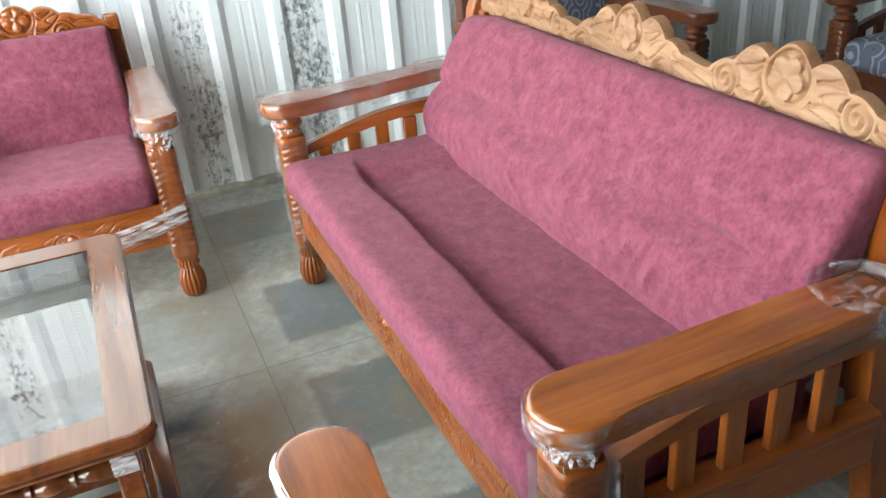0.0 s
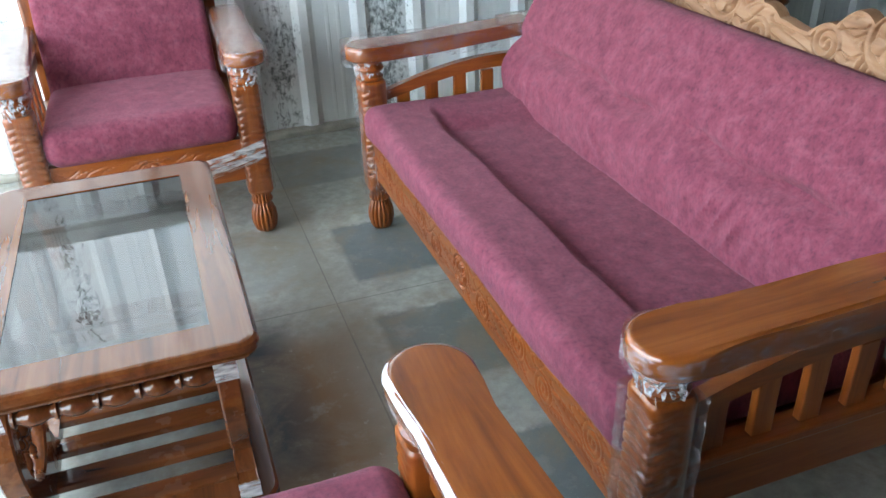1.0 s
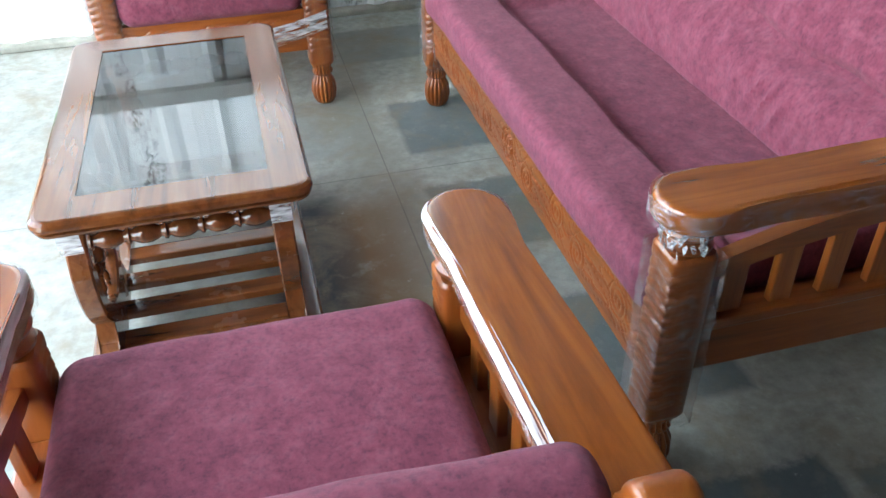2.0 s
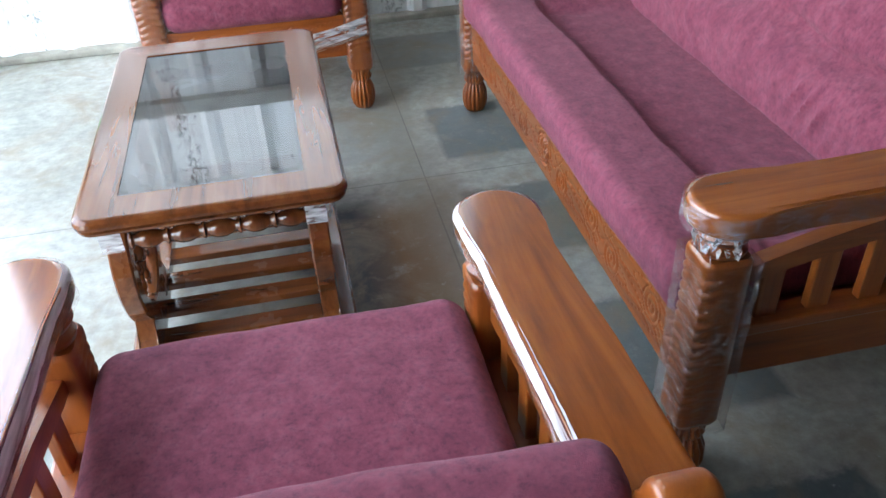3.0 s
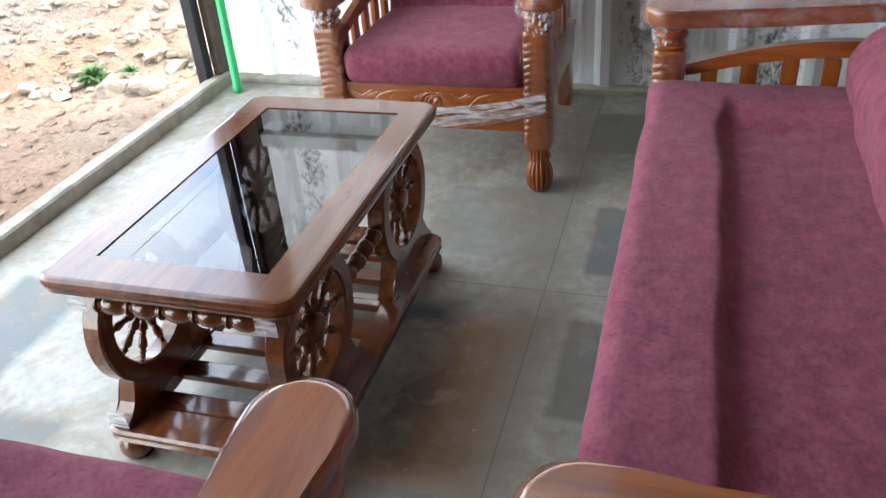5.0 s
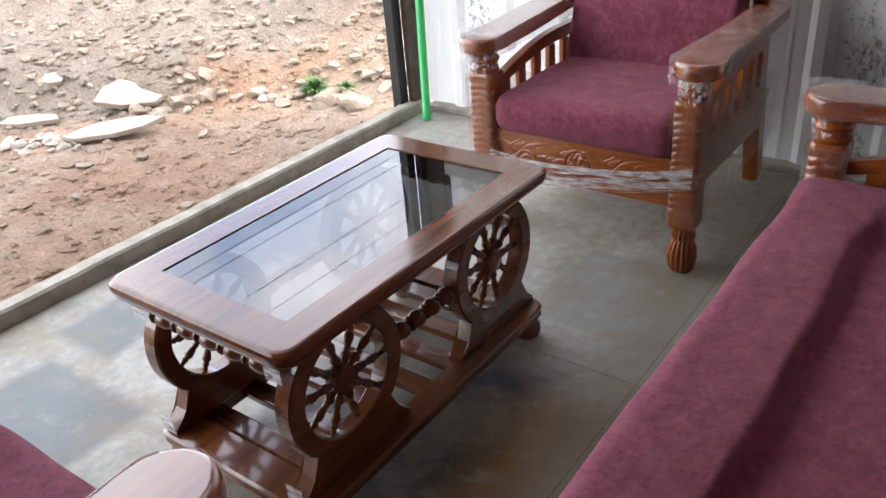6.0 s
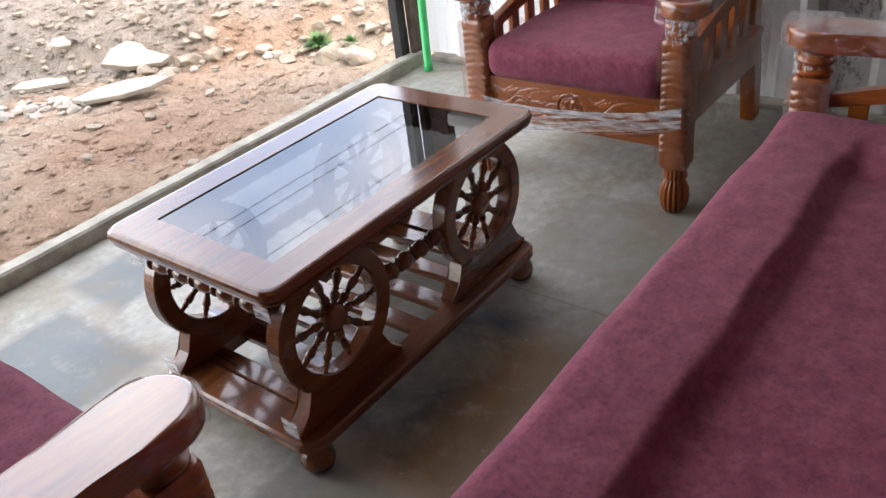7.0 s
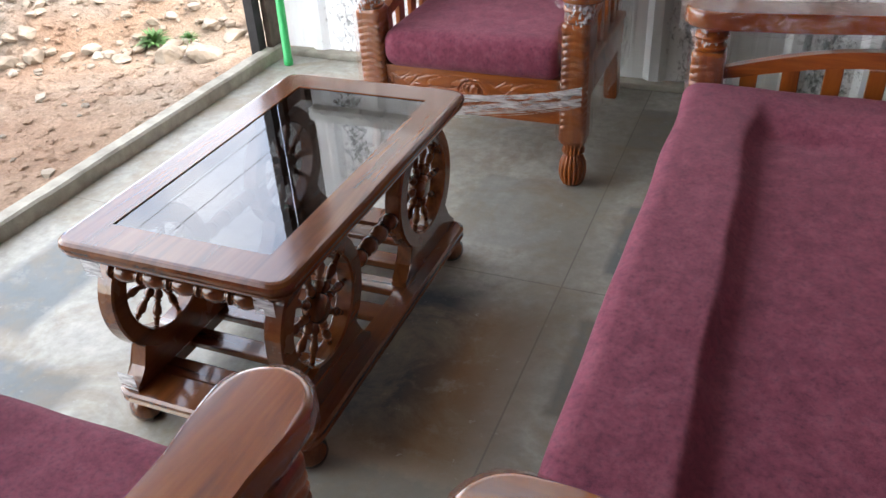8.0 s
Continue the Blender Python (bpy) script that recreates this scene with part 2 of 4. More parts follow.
    col = mixed(n, l, calc(n, l, "MULTIPLY", joint, 0.45), col, (0.09, 0.08, 0.07))
    # trodden mud and hairline scratches
    mud = ramped(n, l, noise_tex(n, l, v, 4.5, 7, 0.7, 0.6), [(0.46, (0, 0, 0)), (0.66, (0.65, 0.65, 0.65))])
    col = mixed(n, l, mud, col, (0.25, 0.195, 0.125))
    # pale dust and dropped plaster
    dust = ramped(n, l, noise_tex(n, l, v, 34, 7, 0.75), [(0.62, (0, 0, 0)), (0.72, (0.6, 0.6, 0.6))])
    col = mixed(n, l, dust, col, (0.5, 0.5, 0.47))
    l.new(col, b.inputs["Base Color"])
    rr = n.new("ShaderNodeMapRange")
    rr.inputs[3].default_value, rr.inputs[4].default_value = 0.33, 0.75
    l.new(noise_tex(n, l, v, 6, 5), rr.inputs[0])
    l.new(rr.outputs[0], b.inputs["Roughness"])
    b.inputs["Specular IOR Level"].default_value = 0.3
    bumped(n, l, b, fine, 0.25, 0.006)
    return m


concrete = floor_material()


def sheet_material(name, through_share=0.0):
    m, n, l, b = material(name, 0.42, 0.0)
    v = coords(n, l)
    info = n.new("ShaderNodeObjectInfo")
    base = ramped(n, l, info.outputs["Random"], [(0.0, (0.78, 0.81, 0.81)), (1.0, (0.86, 0.87, 0.86))])
    streak = noise_tex(n, l, coords(n, l, (16, 1, 0.8)), 1.0, 5)
    base = mixed(n, l, 0.5, base, ramped(n, l, streak, [(0.3, (0.78, 0.8, 0.82)), (0.7, (1.05, 1.05, 1.05))]), "MULTIPLY")
    sep = n.new("ShaderNodeSeparateXYZ")
    l.new(v, sep.inputs[0])
    field = 0.0
    for at, wid, amp in ((0.50, 0.11, 0.24), (0.97, 0.13, 0.29), (-1.02, 0.13, 0.25), (-0.52, 0.10, 0.22), (0.30, 0.05, 0.10), (1.24, 0.06, 0.10)):
        d = calc(n, l, "DIVIDE", calc(n, l, "SUBTRACT", sep.outputs[0], at), wid)
        g = calc(n, l, "MULTIPLY", calc(n, l, "POWER", 2.718, calc(n, l, "MULTIPLY", calc(n, l, "MULTIPLY", d, d), -1.0)), amp)
        field = calc(n, l, "ADD", field, g)
    sp = noise_tex(n, l, coords(n, l, (1.5, 1.5, 1.0)), 30, 9, 0.78, 0.3)
    lump = noise_tex(n, l, v, 5, 3)
    spot = calc(n, l, "ADD", calc(n, l, "ADD", sp, field), calc(n, l, "MULTIPLY", lump, 0.3))
    mask = ramped(n, l, spot, [(0.86, (0, 0, 0)), (1.0, (0.9, 0.9, 0.9))])
    col = mixed(n, l, mask, base, (0.07, 0.08, 0.08))
    l.new(col, b.inputs["Base Color"])
    bumped(n, l, b, streak, 0.08, 0.01)
    if through_share:
        thru, both = n.new("ShaderNodeBsdfTranslucent"), n.new("ShaderNodeMixShader")
        both.inputs[0].default_value = through_share
        l.new(col, thru.inputs["Color"])
        l.new(b.outputs[0], both.inputs[1])
        l.new(thru.outputs[0], both.inputs[2])
        l.new(both.outputs[0], n["Material Output"].inputs["Surface"])
    return m


sheet = sheet_material("painted_sheet")
# wall paint with translucency added, so daylight from behind brightens the sheets
light_wall = sheet_material("translucent_wall_sheet", 0.62)
low_light_wall = sheet_material("translucent_painted_sheet", 0.2)


def plain(name, color, rough=0.6, metal=0.0, vary=0.25, scale=14, bump=0.1):
    m, n, l, b = material(name, rough, metal)
    v = coords(n, l)
    t = noise_tex(n, l, v, scale, 6, 0.65)
    lo, hi = tuple(c * (1 - vary) for c in color), tuple(min(1, c * (1 + vary)) for c in color)
    l.new(ramped(n, l, t, [(0.3, lo), (0.7, hi)]), b.inputs["Base Color"])
    bumped(n, l, b, noise_tex(n, l, v, scale * 5, 4), bump, 0.004)
    return m


cement = plain("cement", (0.34, 0.315, 0.26), 0.8, 0, 0.3, 12, 0.4)
steel = plain("dark_steel", (0.03, 0.03, 0.032), 0.5, 0.3, 0.4, 9)
rusty = plain("rusty_steel", (0.10, 0.065, 0.05), 0.7, 0.2, 0.5, 16)
green_plastic = plain("green_plastic", (0.03, 0.48, 0.14), 0.4, 0, 0.12)
grey_wall = plain("grey_wall", (0.26, 0.27, 0.28), 0.7, 0, 0.15, 3)
roof_sheet = plain("roof_sheet", (0.22, 0.24, 0.26), 0.5, 0.1, 0.15, 2)
girt_paint = plain("girt_paint", (0.72, 0.72, 0.68), 0.5, 0, 0.2)
# fibreglass for an added roof panel that lets in fill light
roof_fill = plain("roof_fill_sheet", (0.8, 0.82, 0.82), 0.6, 0, 0.05, 3)
rn, rl = roof_fill.node_tree.nodes, roof_fill.node_tree.links
thru, both = rn.new("ShaderNodeBsdfTranslucent"), rn.new("ShaderNodeMixShader")
thru.inputs["Color"].default_value = (0.85, 0.88, 0.88, 1)
both.inputs[0].default_value = 0.6
rl.new(rn["Principled BSDF"].outputs[0], both.inputs[1])
rl.new(thru.outputs[0], both.inputs[2])
rl.new(both.outputs[0], rn["Material Output"].inputs["Surface"])
paper = plain("white_label", (0.8, 0.8, 0.8), 0.6, 0, 0.05)
ply = plain("brown_board", (0.16, 0.10, 0.06), 0.7, 0, 0.4, 7)
stone_mat = plain("rubble_stone", (0.29, 0.24, 0.185), 0.9, 0, 0.35, 9, 0.6)
pale_stone = plain("pale_stone", (0.38, 0.33, 0.27), 0.85, 0, 0.2, 7, 0.4)
leaf = plain("weed_leaf", (0.09, 0.20, 0.06), 0.6, 0, 0.4, 30)
cable_black = plain("cable_black", (0.02, 0.02, 0.02), 0.5)


def dirt_material():
    m, n, l, b = material("red_earth", 0.95)
    v = coords(n, l)
    a = noise_tex(n, l, v, 0.9, 6, 0.6, 0.5)
    c = noise_tex(n, l, v, 7, 8, 0.7)
    d = noise_tex(n, l, v, 60, 6, 0.7)
    col = ramped(n, l, a, [(0.34, (0.50, 0.31, 0.205)), (0.5, (0.56, 0.40, 0.285)), (0.66, (0.57, 0.47, 0.37))])
    sep = n.new("ShaderNodeSeparateXYZ")
    l.new(v, sep.inputs[0])
    side = n.new("ShaderNodeMapRange")
    side.inputs[1].default_value, side.inputs[2].default_value = 0.05, 0.45
    up = calc(n, l, "ADD", calc(n, l, "MULTIPLY", sep.outputs[0], -0.60), calc(n, l, "MULTIPLY", sep.outputs[1], 0.80))
    up = calc(n, l, "ADD", calc(n, l, "SUBTRACT", up, 3.9), calc(n, l, "MULTIPLY", calc(n, l, "SUBTRACT", noise_tex(n, l, v, 1.6, 4), 0.5), 1.6))
    up = calc(n, l, "SUBTRACT", up, calc(n, l, "MULTIPLY", calc(n, l, "ADD", sep.outputs[0], 3.0), 0.55))
    l.new(up, side.inputs[0])
    col = mixed(n, l, calc(n, l, "MULTIPLY", side.outputs[0], 0.9), col, (0.43, 0.385, 0.33))
    col = mixed(n, l, 0.75, col, ramped(n, l, c, [(0.3, (0.68, 0.61, 0.55)), (0.7, (1.15, 1.14, 1.12))]), "MULTIPLY")
    col = mixed(n, l, 0.7, col, ramped(n, l, d, [(0.3, (0.5, 0.47, 0.45)), (0.7, (1.15, 1.15, 1.15))]), "MULTIPLY")
    l.new(col, b.inputs["Base Color"])
    bumped(n, l, b, calc(n, l, "ADD", c, calc(n, l, "MULTIPLY", d, 0.5)), 1.0, 0.07)
    return m


earth = dirt_material()


# ---- mesh helpers ----
def part(name, bm, mat, parent=None, label="", smooth=False):
    me = bpy.data.meshes.new(name)
    bmesh.ops.recalc_face_normals(bm, faces=bm.faces)
    bm.to_mesh(me)
    bm.free()
    me.materials.append(mat)
    if smooth:
        me.polygons.foreach_set("use_smooth", [True] * len(me.polygons))
        me.set_sharp_from_angle(angle=radians(55))
    ob = new(name, me)
    if parent:
        ob.parent = parent
    if label:
        ob["label"] = label
    return ob


def box(lo, hi, bevel=0.004, bm=None, seg=2):
    bm = bm or bmesh.new()
    made = bmesh.ops.create_cube(bm, size=1)["verts"]
    for v in made:
        v.co = Vector([(a + b) / 2 + c * (b - a) for a, b, c in zip(lo, hi, v.co)])
    if bevel:
        edges = list({e for v in made for e in v.link_edges})
        bmesh.ops.bevel(bm, geom=edges, offset=bevel, segments=seg, profile=0.5, affect="EDGES")
    return bm


def lathe(profile, segs=20, m=None, bm=None, flute=0, depth=0.0):
    """Turned solid round z. profile: (radius, height) rows; flute: how many grooves run round it."""
    bm = bm or bmesh.new()
    m = m or Matrix()
    rings = []
    for r, z in profile:
        ring = []
        for k in range(segs):
            a = 2 * math.pi * k / segs
            rr = r * (1 - depth * abs(math.sin(flute * a / 2)) ** 6) if flute else r
            ring.append(bm.verts.new(m @ Vector((rr * math.cos(a), rr * math.sin(a), z))))
        rings.append(ring)
    for p, q in zip(rings, rings[1:]):
        for k in range(segs):
            bm.faces.new((p[k], p[(k + 1) % segs], q[(k + 1) % segs], q[k]))
    bm.faces.new(rings[0][::-1])
    bm.faces.new(rings[-1])
    return bm


def prism(outline, lo, hi, axis="x", bevel=0.004, seg=2):
    """A flat outline, (a, b) rows in the plane across the axis, made solid from lo to hi along it."""
    bm = bmesh.new()
    put = {"x": lambda a, b, c: (c, a, b), "y": lambda a, b, c: (a, c, b), "z": lambda a, b, c: (a, b, c)}[axis]
    p = [bm.verts.new(put(a, b, lo)) for a, b in outline]
    q = [bm.verts.new(put(a, b, hi)) for a, b in outline]
    caps = [bm.faces.new(p), bm.faces.new(q)]
    k = len(p)
    for i in range(k):
        bm.faces.new((p[i], p[(i + 1) % k], q[(i + 1) % k], q[i]))
    if bevel:
        edges = [e for f in caps for e in f.edges]
        bmesh.ops.bevel(bm, geom=edges, offset=bevel, segments=seg, profile=0.5, affect="EDGES")
        if seg > 2:
            flat = [f for f in bm.faces if len(f.verts) > 8]
            bmesh.ops.inset_individual(bm, faces=flat, thickness=0.002)
    return bm


def relief(x0, x1, nx, nz, low, top, depth, y, thick, lean=0.0):
    """A carved board facing -y: low(x), top(x) are its edges, depth(x, z) its relief."""
    bm = bmesh.new()
    front, back = [], []
    for i in range(nx + 1):
        x = x0 + (x1 - x0) * i / nx
        a, b = low(x), top(x)
        fr, bk = [], []
        for j in range(nz + 1):
            z = a + (b - a) * j / nz
            edge = min(1.0, min(j, nz - j, i, nx - i) / 1.0)
            yy = y + lean * (z - low(0))
            fr.append(bm.verts.new((x, yy - depth(x, z) * edge, z)))
            bk.append(bm.verts.new((x, yy + thick, z)) if j in (0, nz) or i in (0, nx) else None)
        front.append(fr)
        back.append(bk)
    for i in range(nx):
        for j in range(nz):
            bm.faces.new((front[i][j], front[i + 1][j], front[i + 1][j + 1], front[i][j + 1]))
        bm.faces.new((back[i][0], back[i][nz], back[i + 1][nz], back[i + 1][0])) if 0 < i < nx - 1 else None
        bm.faces.new((front[i][0], back[i][0], back[i + 1][0], front[i + 1][0]))
        bm.faces.new((front[i][nz], front[i + 1][nz], back[i + 1][nz], back[i][nz]))
    for i in (0, nx):
        for j in range(nz):
            bm.faces.new((front[i][j], front[i][j + 1], back[i][j + 1], back[i][j]))
    bm.faces.new([back[0][j] for j in range(nz + 1)] + [back[1][nz], back[1][0]])
    bm.faces.new([back[nx][j] for j in range(nz + 1)][::-1] + [back[nx - 1][0], back[nx - 1][nz]])
    return bm


def pillow(lo, hi, r, counts, shape=None):
    """A rounded, stuffed block between two corners; shape moves each point on."""
    bm = bmesh.new()
    c = [(a + b) / 2 for a, b in zip(lo, hi)]
    h = [(b - a) / 2 for a, b in zip(lo, hi)]
    seen = {}

    def vert(p):
        key = tuple(round(v, 5) for v in p)
        if key not in seen:
            q = [max(-(hh - r), min(hh - r, v)) for v, hh in zip(p, h)]
            d = Vector([a - b for a, b in zip(p, q)])
            co = Vector(q) + (d.normalized() * r if d.length > 1e-9 else d) + Vector(c)
            seen[key] = bm.verts.new(shape(co) if shape else co)
        return seen[key]

    def spread(k, n):
        # finer near the edges, so that the rounding shows
        t = 2 * k / n - 1
        return t * 0.6 + 0.4 * math.copysign(1 - (1 - abs(t)) ** 2, t)

    for ax in range(3):
        u, w = [a for a in range(3) if a != ax]
        for side in (-1, 1):
            for i in range(counts[u]):
                for j in range(counts[w]):
                    quad = []
                    for di, dj in ((0, 0), (1, 0), (1, 1), (0, 1)):
                        p = [0, 0, 0]
                        p[ax] = side * h[ax]
                        p[u] = spread(i + di, counts[u]) * h[u]
                        p[w] = spread(j + dj, counts[w]) * h[w]
                        quad.append(vert(p))
                    if len(set(quad)) == 4:
                        bm.faces.new(quad)
    return bm


def sm(a, b, x):
    t = max(0.0, min(1.0, (x - a) / (b - a)))
    return t * t * (3 - 2 * t)


def bell(x, s):
    return math.exp(-(x / s) ** 2)


def fnoise(x, y, z):
    return noise.noise(Vector((x, y, z)))


# ---- seats: a carved wooden suite ----
def flower(x, z, cx, cz, R):
    """Height of a carved five-petalled flower with a ring round it."""
    dx, dz = (x - cx) / R, (z - cz) / R
    r, a = math.hypot(dx, dz), math.atan2(dz, dx)
    if r > 1.35:
        return 0.0
    petal = 0.62 + 0.3 * abs(math.cos(2.5 * a + 0.6))
    hgt = 0.0
    if r < petal:
        hgt += 0.010 * (1 - 0.55 * abs(r - petal * 0.62)) * (0.55 + 0.45 * abs(math.cos(2.5 * a + 0.6)))
    hgt += 0.005 * bell(r, 0.16)
    hgt -= 0.008 * bell(r - 1.02, 0.08)
    hgt += 0.002 * bell(r - 1.16, 0.09)
    return hgt


def scroll(x, z, h0):
    """Leaf scrolls: curled volutes with veined leaves between them."""
    step = 0.161
    k = round(x / step)
    cx, cz = k * step + 0.018 * (-1) ** k, h0 - 0.004 + 0.014 * (-1) ** k
    dx, dz = x - cx, z - cz
    r, a = math.hypot(dx, dz), math.atan2(dz, dx * (-1) ** k)
    if r < 0.04:
        w = math.sin(2 * math.pi * r / 0.0165 + a)
        return 0.0028 * w - 0.003 * max(0.0, -w) ** 4
    vein = math.sin(150 * (z - h0) + 5.5 * math.sin(x * 19.5) + 60 * abs(dx))
    edge = math.sin(x * 39 + 2.6 * math.sin((z - h0) * 60))
    return 0.0022 * edge - 0.0065 * max(0.0, vein) ** 7 - 0.005 * bell(edge, 0.16)


def post_part(thing, cx, cy, wood_set):
    """A front post: carved block, turned neck under the arm, ribbed melon foot."""
    w, r, turns = 0.042, 0.016, 40
    bm = bmesh.new()
    rings = []
    for j in range(97):
        z = 0.15 + 0.375 * j / 96
        inside = sm(0.185, 0.20, z) * (1 - sm(0.495, 0.505, z))
        ends = 0.006 * (1 - sm(0.15, 0.162, z)) + 0.005 * sm(0.517, 0.525, z)
        ring = []
        for k in range(turns):
            side, u = divmod(k, turns // 4)
            u = 2 * u / (turns // 4) - 1
            p = Vector((u * w, -w)) if side == 0 else Vector((w, u * w)) if side == 1 else Vector((-u * w, w)) if side == 2 else Vector((-w, -u * w))
            q = Vector((max(r - w, min(w - r, p.x)), max(r - w, min(w - r, p.y))))
            d = p - q
            d = d.normalized() if d.length > 1e-9 else Vector((p.x / w, p.y / w))
            p = q + d * r
            bow = 0.012 * (abs(u) - 0.5)
            rib = math.cos(2 * math.pi * (z + bow) / 0.0215)
            rear = sm(0.2, 0.7, p.y / w)
            frame = bell(abs(u) - 0.80, 0.07) if side in (1, 3) else 0.0
            d = Vector((p.x, p.y)).normalized()
            cut = (0.0075 * max(0.0, rib) ** 3 * (0.35 + 0.65 * sm(0.35, 0.8, abs(u))) * (1 - rear) + 0.0025 * frame) * inside
            p -= d * (cut + ends)
            ring.append(bm.verts.new((cx + p.x, cy + p.y, z)))
        rings.append(ring)
    for a, b in zip(rings, rings[1:]):
        for k in range(turns):
            bm.faces.new((a[k], a[(k + 1) % turns], b[(k + 1) % turns], b[k]))
    bm.faces.new(rings[0][::-1])
    bm.faces.new(rings[-1])
    block = part("post", bm, wood_set["z"], thing, smooth=True)
    neck = [(0.030, 0.525), (0.036, 0.529), (0.037, 0.537), (0.030, 0.543), (0.028, 0.548), (0.036, 0.555), (0.040, 0.563), (0.036, 0.572), (0.030, 0.577), (0.034, 0.583), (0.034, 0.592)]
    part("turned_neck", lathe([(1.12 * a, b) for a, b in neck], 24, pose(cx, cy, 0)), wood_set["z"], block, smooth=True)
    foot = [(0.022, 0.0), (0.030, 0.004), (0.037, 0.018), (0.042, 0.045), (0.040, 0.075), (0.031, 0.098), (0.026, 0.106), (0.033, 0.112), (0.035, 0.12), (0.030, 0.128), (0.031, 0.138), (0.038, 0.15)]
    part("foot", lathe([(1.06 * a, b) for a, b in foot], 96, pose(cx, cy, 0), flute=16, depth=0.2), wood_set["z"], block, smooth=True)
    return block


def arm_outline(cx, side, y0, y1):
    """Plan of an arm board: a round, broad front tip, waisted behind it."""
    pts = []
    R = 0.067
    for k in range(13):
        a = math.pi * (1 + k / 12)
        pts.append((cx + R * math.cos(a), y0 + R + R * math.sin(a) * 1.0))
    ys = [0.115, 0.15, 0.25, 0.40, 0.6, 1.0]
    outer = [0.061, 0.057, 0.055, 0.058, 0.062, 0.065]
    inner = [0.060, 0.056, 0.053, 0.051, 0.048, 0.045]
    right, left = (outer, inner) if side > 0 else (inner, outer)
    yy = [y0 + 0.02 + f * (y1 - y0 - 0.02) if f > 0.2 else y0 + f for f in ys]
    yy = [min(v, y1) for v in yy]
    pts += [(cx + o, v) for o, v in zip(right, yy)]
    pts += [(cx - o, v) for o, v in reversed(list(zip(left, yy)))]
    return pts


def film_shell(bm, outline, z0, z1, grow, seed):
    """A crinkled skin of wrap round an upright outline."""
    c = (sum(p[0] for p in outline) / len(outline), sum(p[1] for p in outline) / len(outline))
    dense = []
    for (a, b), (e, f) in zip(outline, outline[1:] + outline[:1]):
        k = max(1, int(math.hypot(e - a, f - b) / 0.012))
        dense += [(a + (e - a) * i / k, b + (f - b) * i / k) for i in range(k)]
    rows = max(2, int((z1 - z0) / 0.008))
    rings = []
    for j in range(rows + 1):
        z = z0 + (z1 - z0) * j / rows
        ring = []
        for a, b in dense:
            d = Vector((a - c[0], b - c[1]))
            d = d.normalized() if d.length > 1e-6 else d
            g = grow + min(0.004, grow) * abs(fnoise(a * 60 + seed, b * 60, z * 45))
            ring.append(bm.verts.new((a + d.x * g, b + d.y * g, z + 0.002 * fnoise(a * 40, b * 40, z * 60 + seed))))
        rings.append(ring)
    n = len(dense)
    for p, q in zip(rings, rings[1:]):
        for k in range(n):
            bm.faces.new((p[k], p[(k + 1) % n], q[(k + 1) % n], q[k]))
    return rings


def arm_film(thing, cx, side, y0, y1, ztop, bulge=0.0, name="plastic_wrap", lid=True):
    """Wrap over an arm board and tied under its tip."""
    bm = bmesh.new()
    o = arm_outline(cx, side, y0, y1)
    rings = film_shell(bm, o, ztop - (0.058 if lid else 0.05), ztop + (0.004 if lid else -0.006), 0.004 + bulge if lid else 0.0015, 3 + cx)
    if not lid:
        return part(name, bm, film, thing, "clear crinkled plastic wrap", smooth=True)
    top = rings[-1]
    # close the top with strips from edge to edge
    lefts = sorted([v for v in top if v.co.x < cx], key=lambda v: v.co.y)
    rights = sorted([v for v in top if v.co.x >= cx], key=lambda v: v.co.y)
    k = min(len(lefts), len(rights))
    L = [lefts[int(i * (len(lefts) - 1) / (k - 1))] for i in range(k)]
    R = [rights[int(i * (len(rights) - 1) / (k - 1))] for i in range(k)]
    rows = []
    for a, b in zip(L, R):
        row = [a]
        for s in range(1, 6):
            p = a.co.lerp(b.co, s / 6)
            p.z += 0.003 + (0.004 + 0.3 * bulge) * abs(fnoise(p.x * 20, p.y * 14, cx)) + bulge * 0.8
            row.append(bm.verts.new(p))
        rows.append(row + [b])
    for p, q in zip(rows, rows[1:]):
        for s in range(6):
            quad = (p[s], p[s + 1], q[s + 1], q[s])
            if len(set(quad)) == 4:
                bm.faces.new(quad)
    return part(name, bm, film if bulge > 0.004 else tight, thing, "clear crinkled plastic wrap", smooth=True)


def edge_band(thing, cx, side, ztop, seed):
    """A doubled, whitish hem of film stretched along the inner edge of an arm."""
    bm = bmesh.new()
    last = None
    for k in range(61):
        y = 0.0 + 0.56 * k / 60
        off = 0.0665 - 0.012 * sm(0.03, 0.2, y) - 0.006 * sm(0.2, 0.5, y)
        off = min(off, math.sqrt(max(0.0, 0.067 ** 2 - max(0.0, 0.035 - y) ** 2)))
        wide = 0.012 + 0.016 * sm(0.0, 0.35, y) + 0.003 * fnoise(y * 30, seed, 0)
        row = []
        for i in range(5):
            t = i / 4
            x = cx - side * (off - 0.007 + 0.009 * math.sin(t * math.pi / 2) + 0.0012 * fnoise(y * 55, t * 5, seed))
            row.append(bm.verts.new((x, y, ztop + 0.0165 + 0.018 * sm(0.15, 0.6, y) - wide * t + 0.001 * fnoise(y * 40, t * 3, seed + 5))))
        if last:
            for a, b, c, d in zip(last, last[1:], row[1:], row):
                bm.faces.new((a, b, c, d))
        last = row
    return part("film_hem", bm, hem, thing, "whitish doubled hem of plastic film", smooth=True)


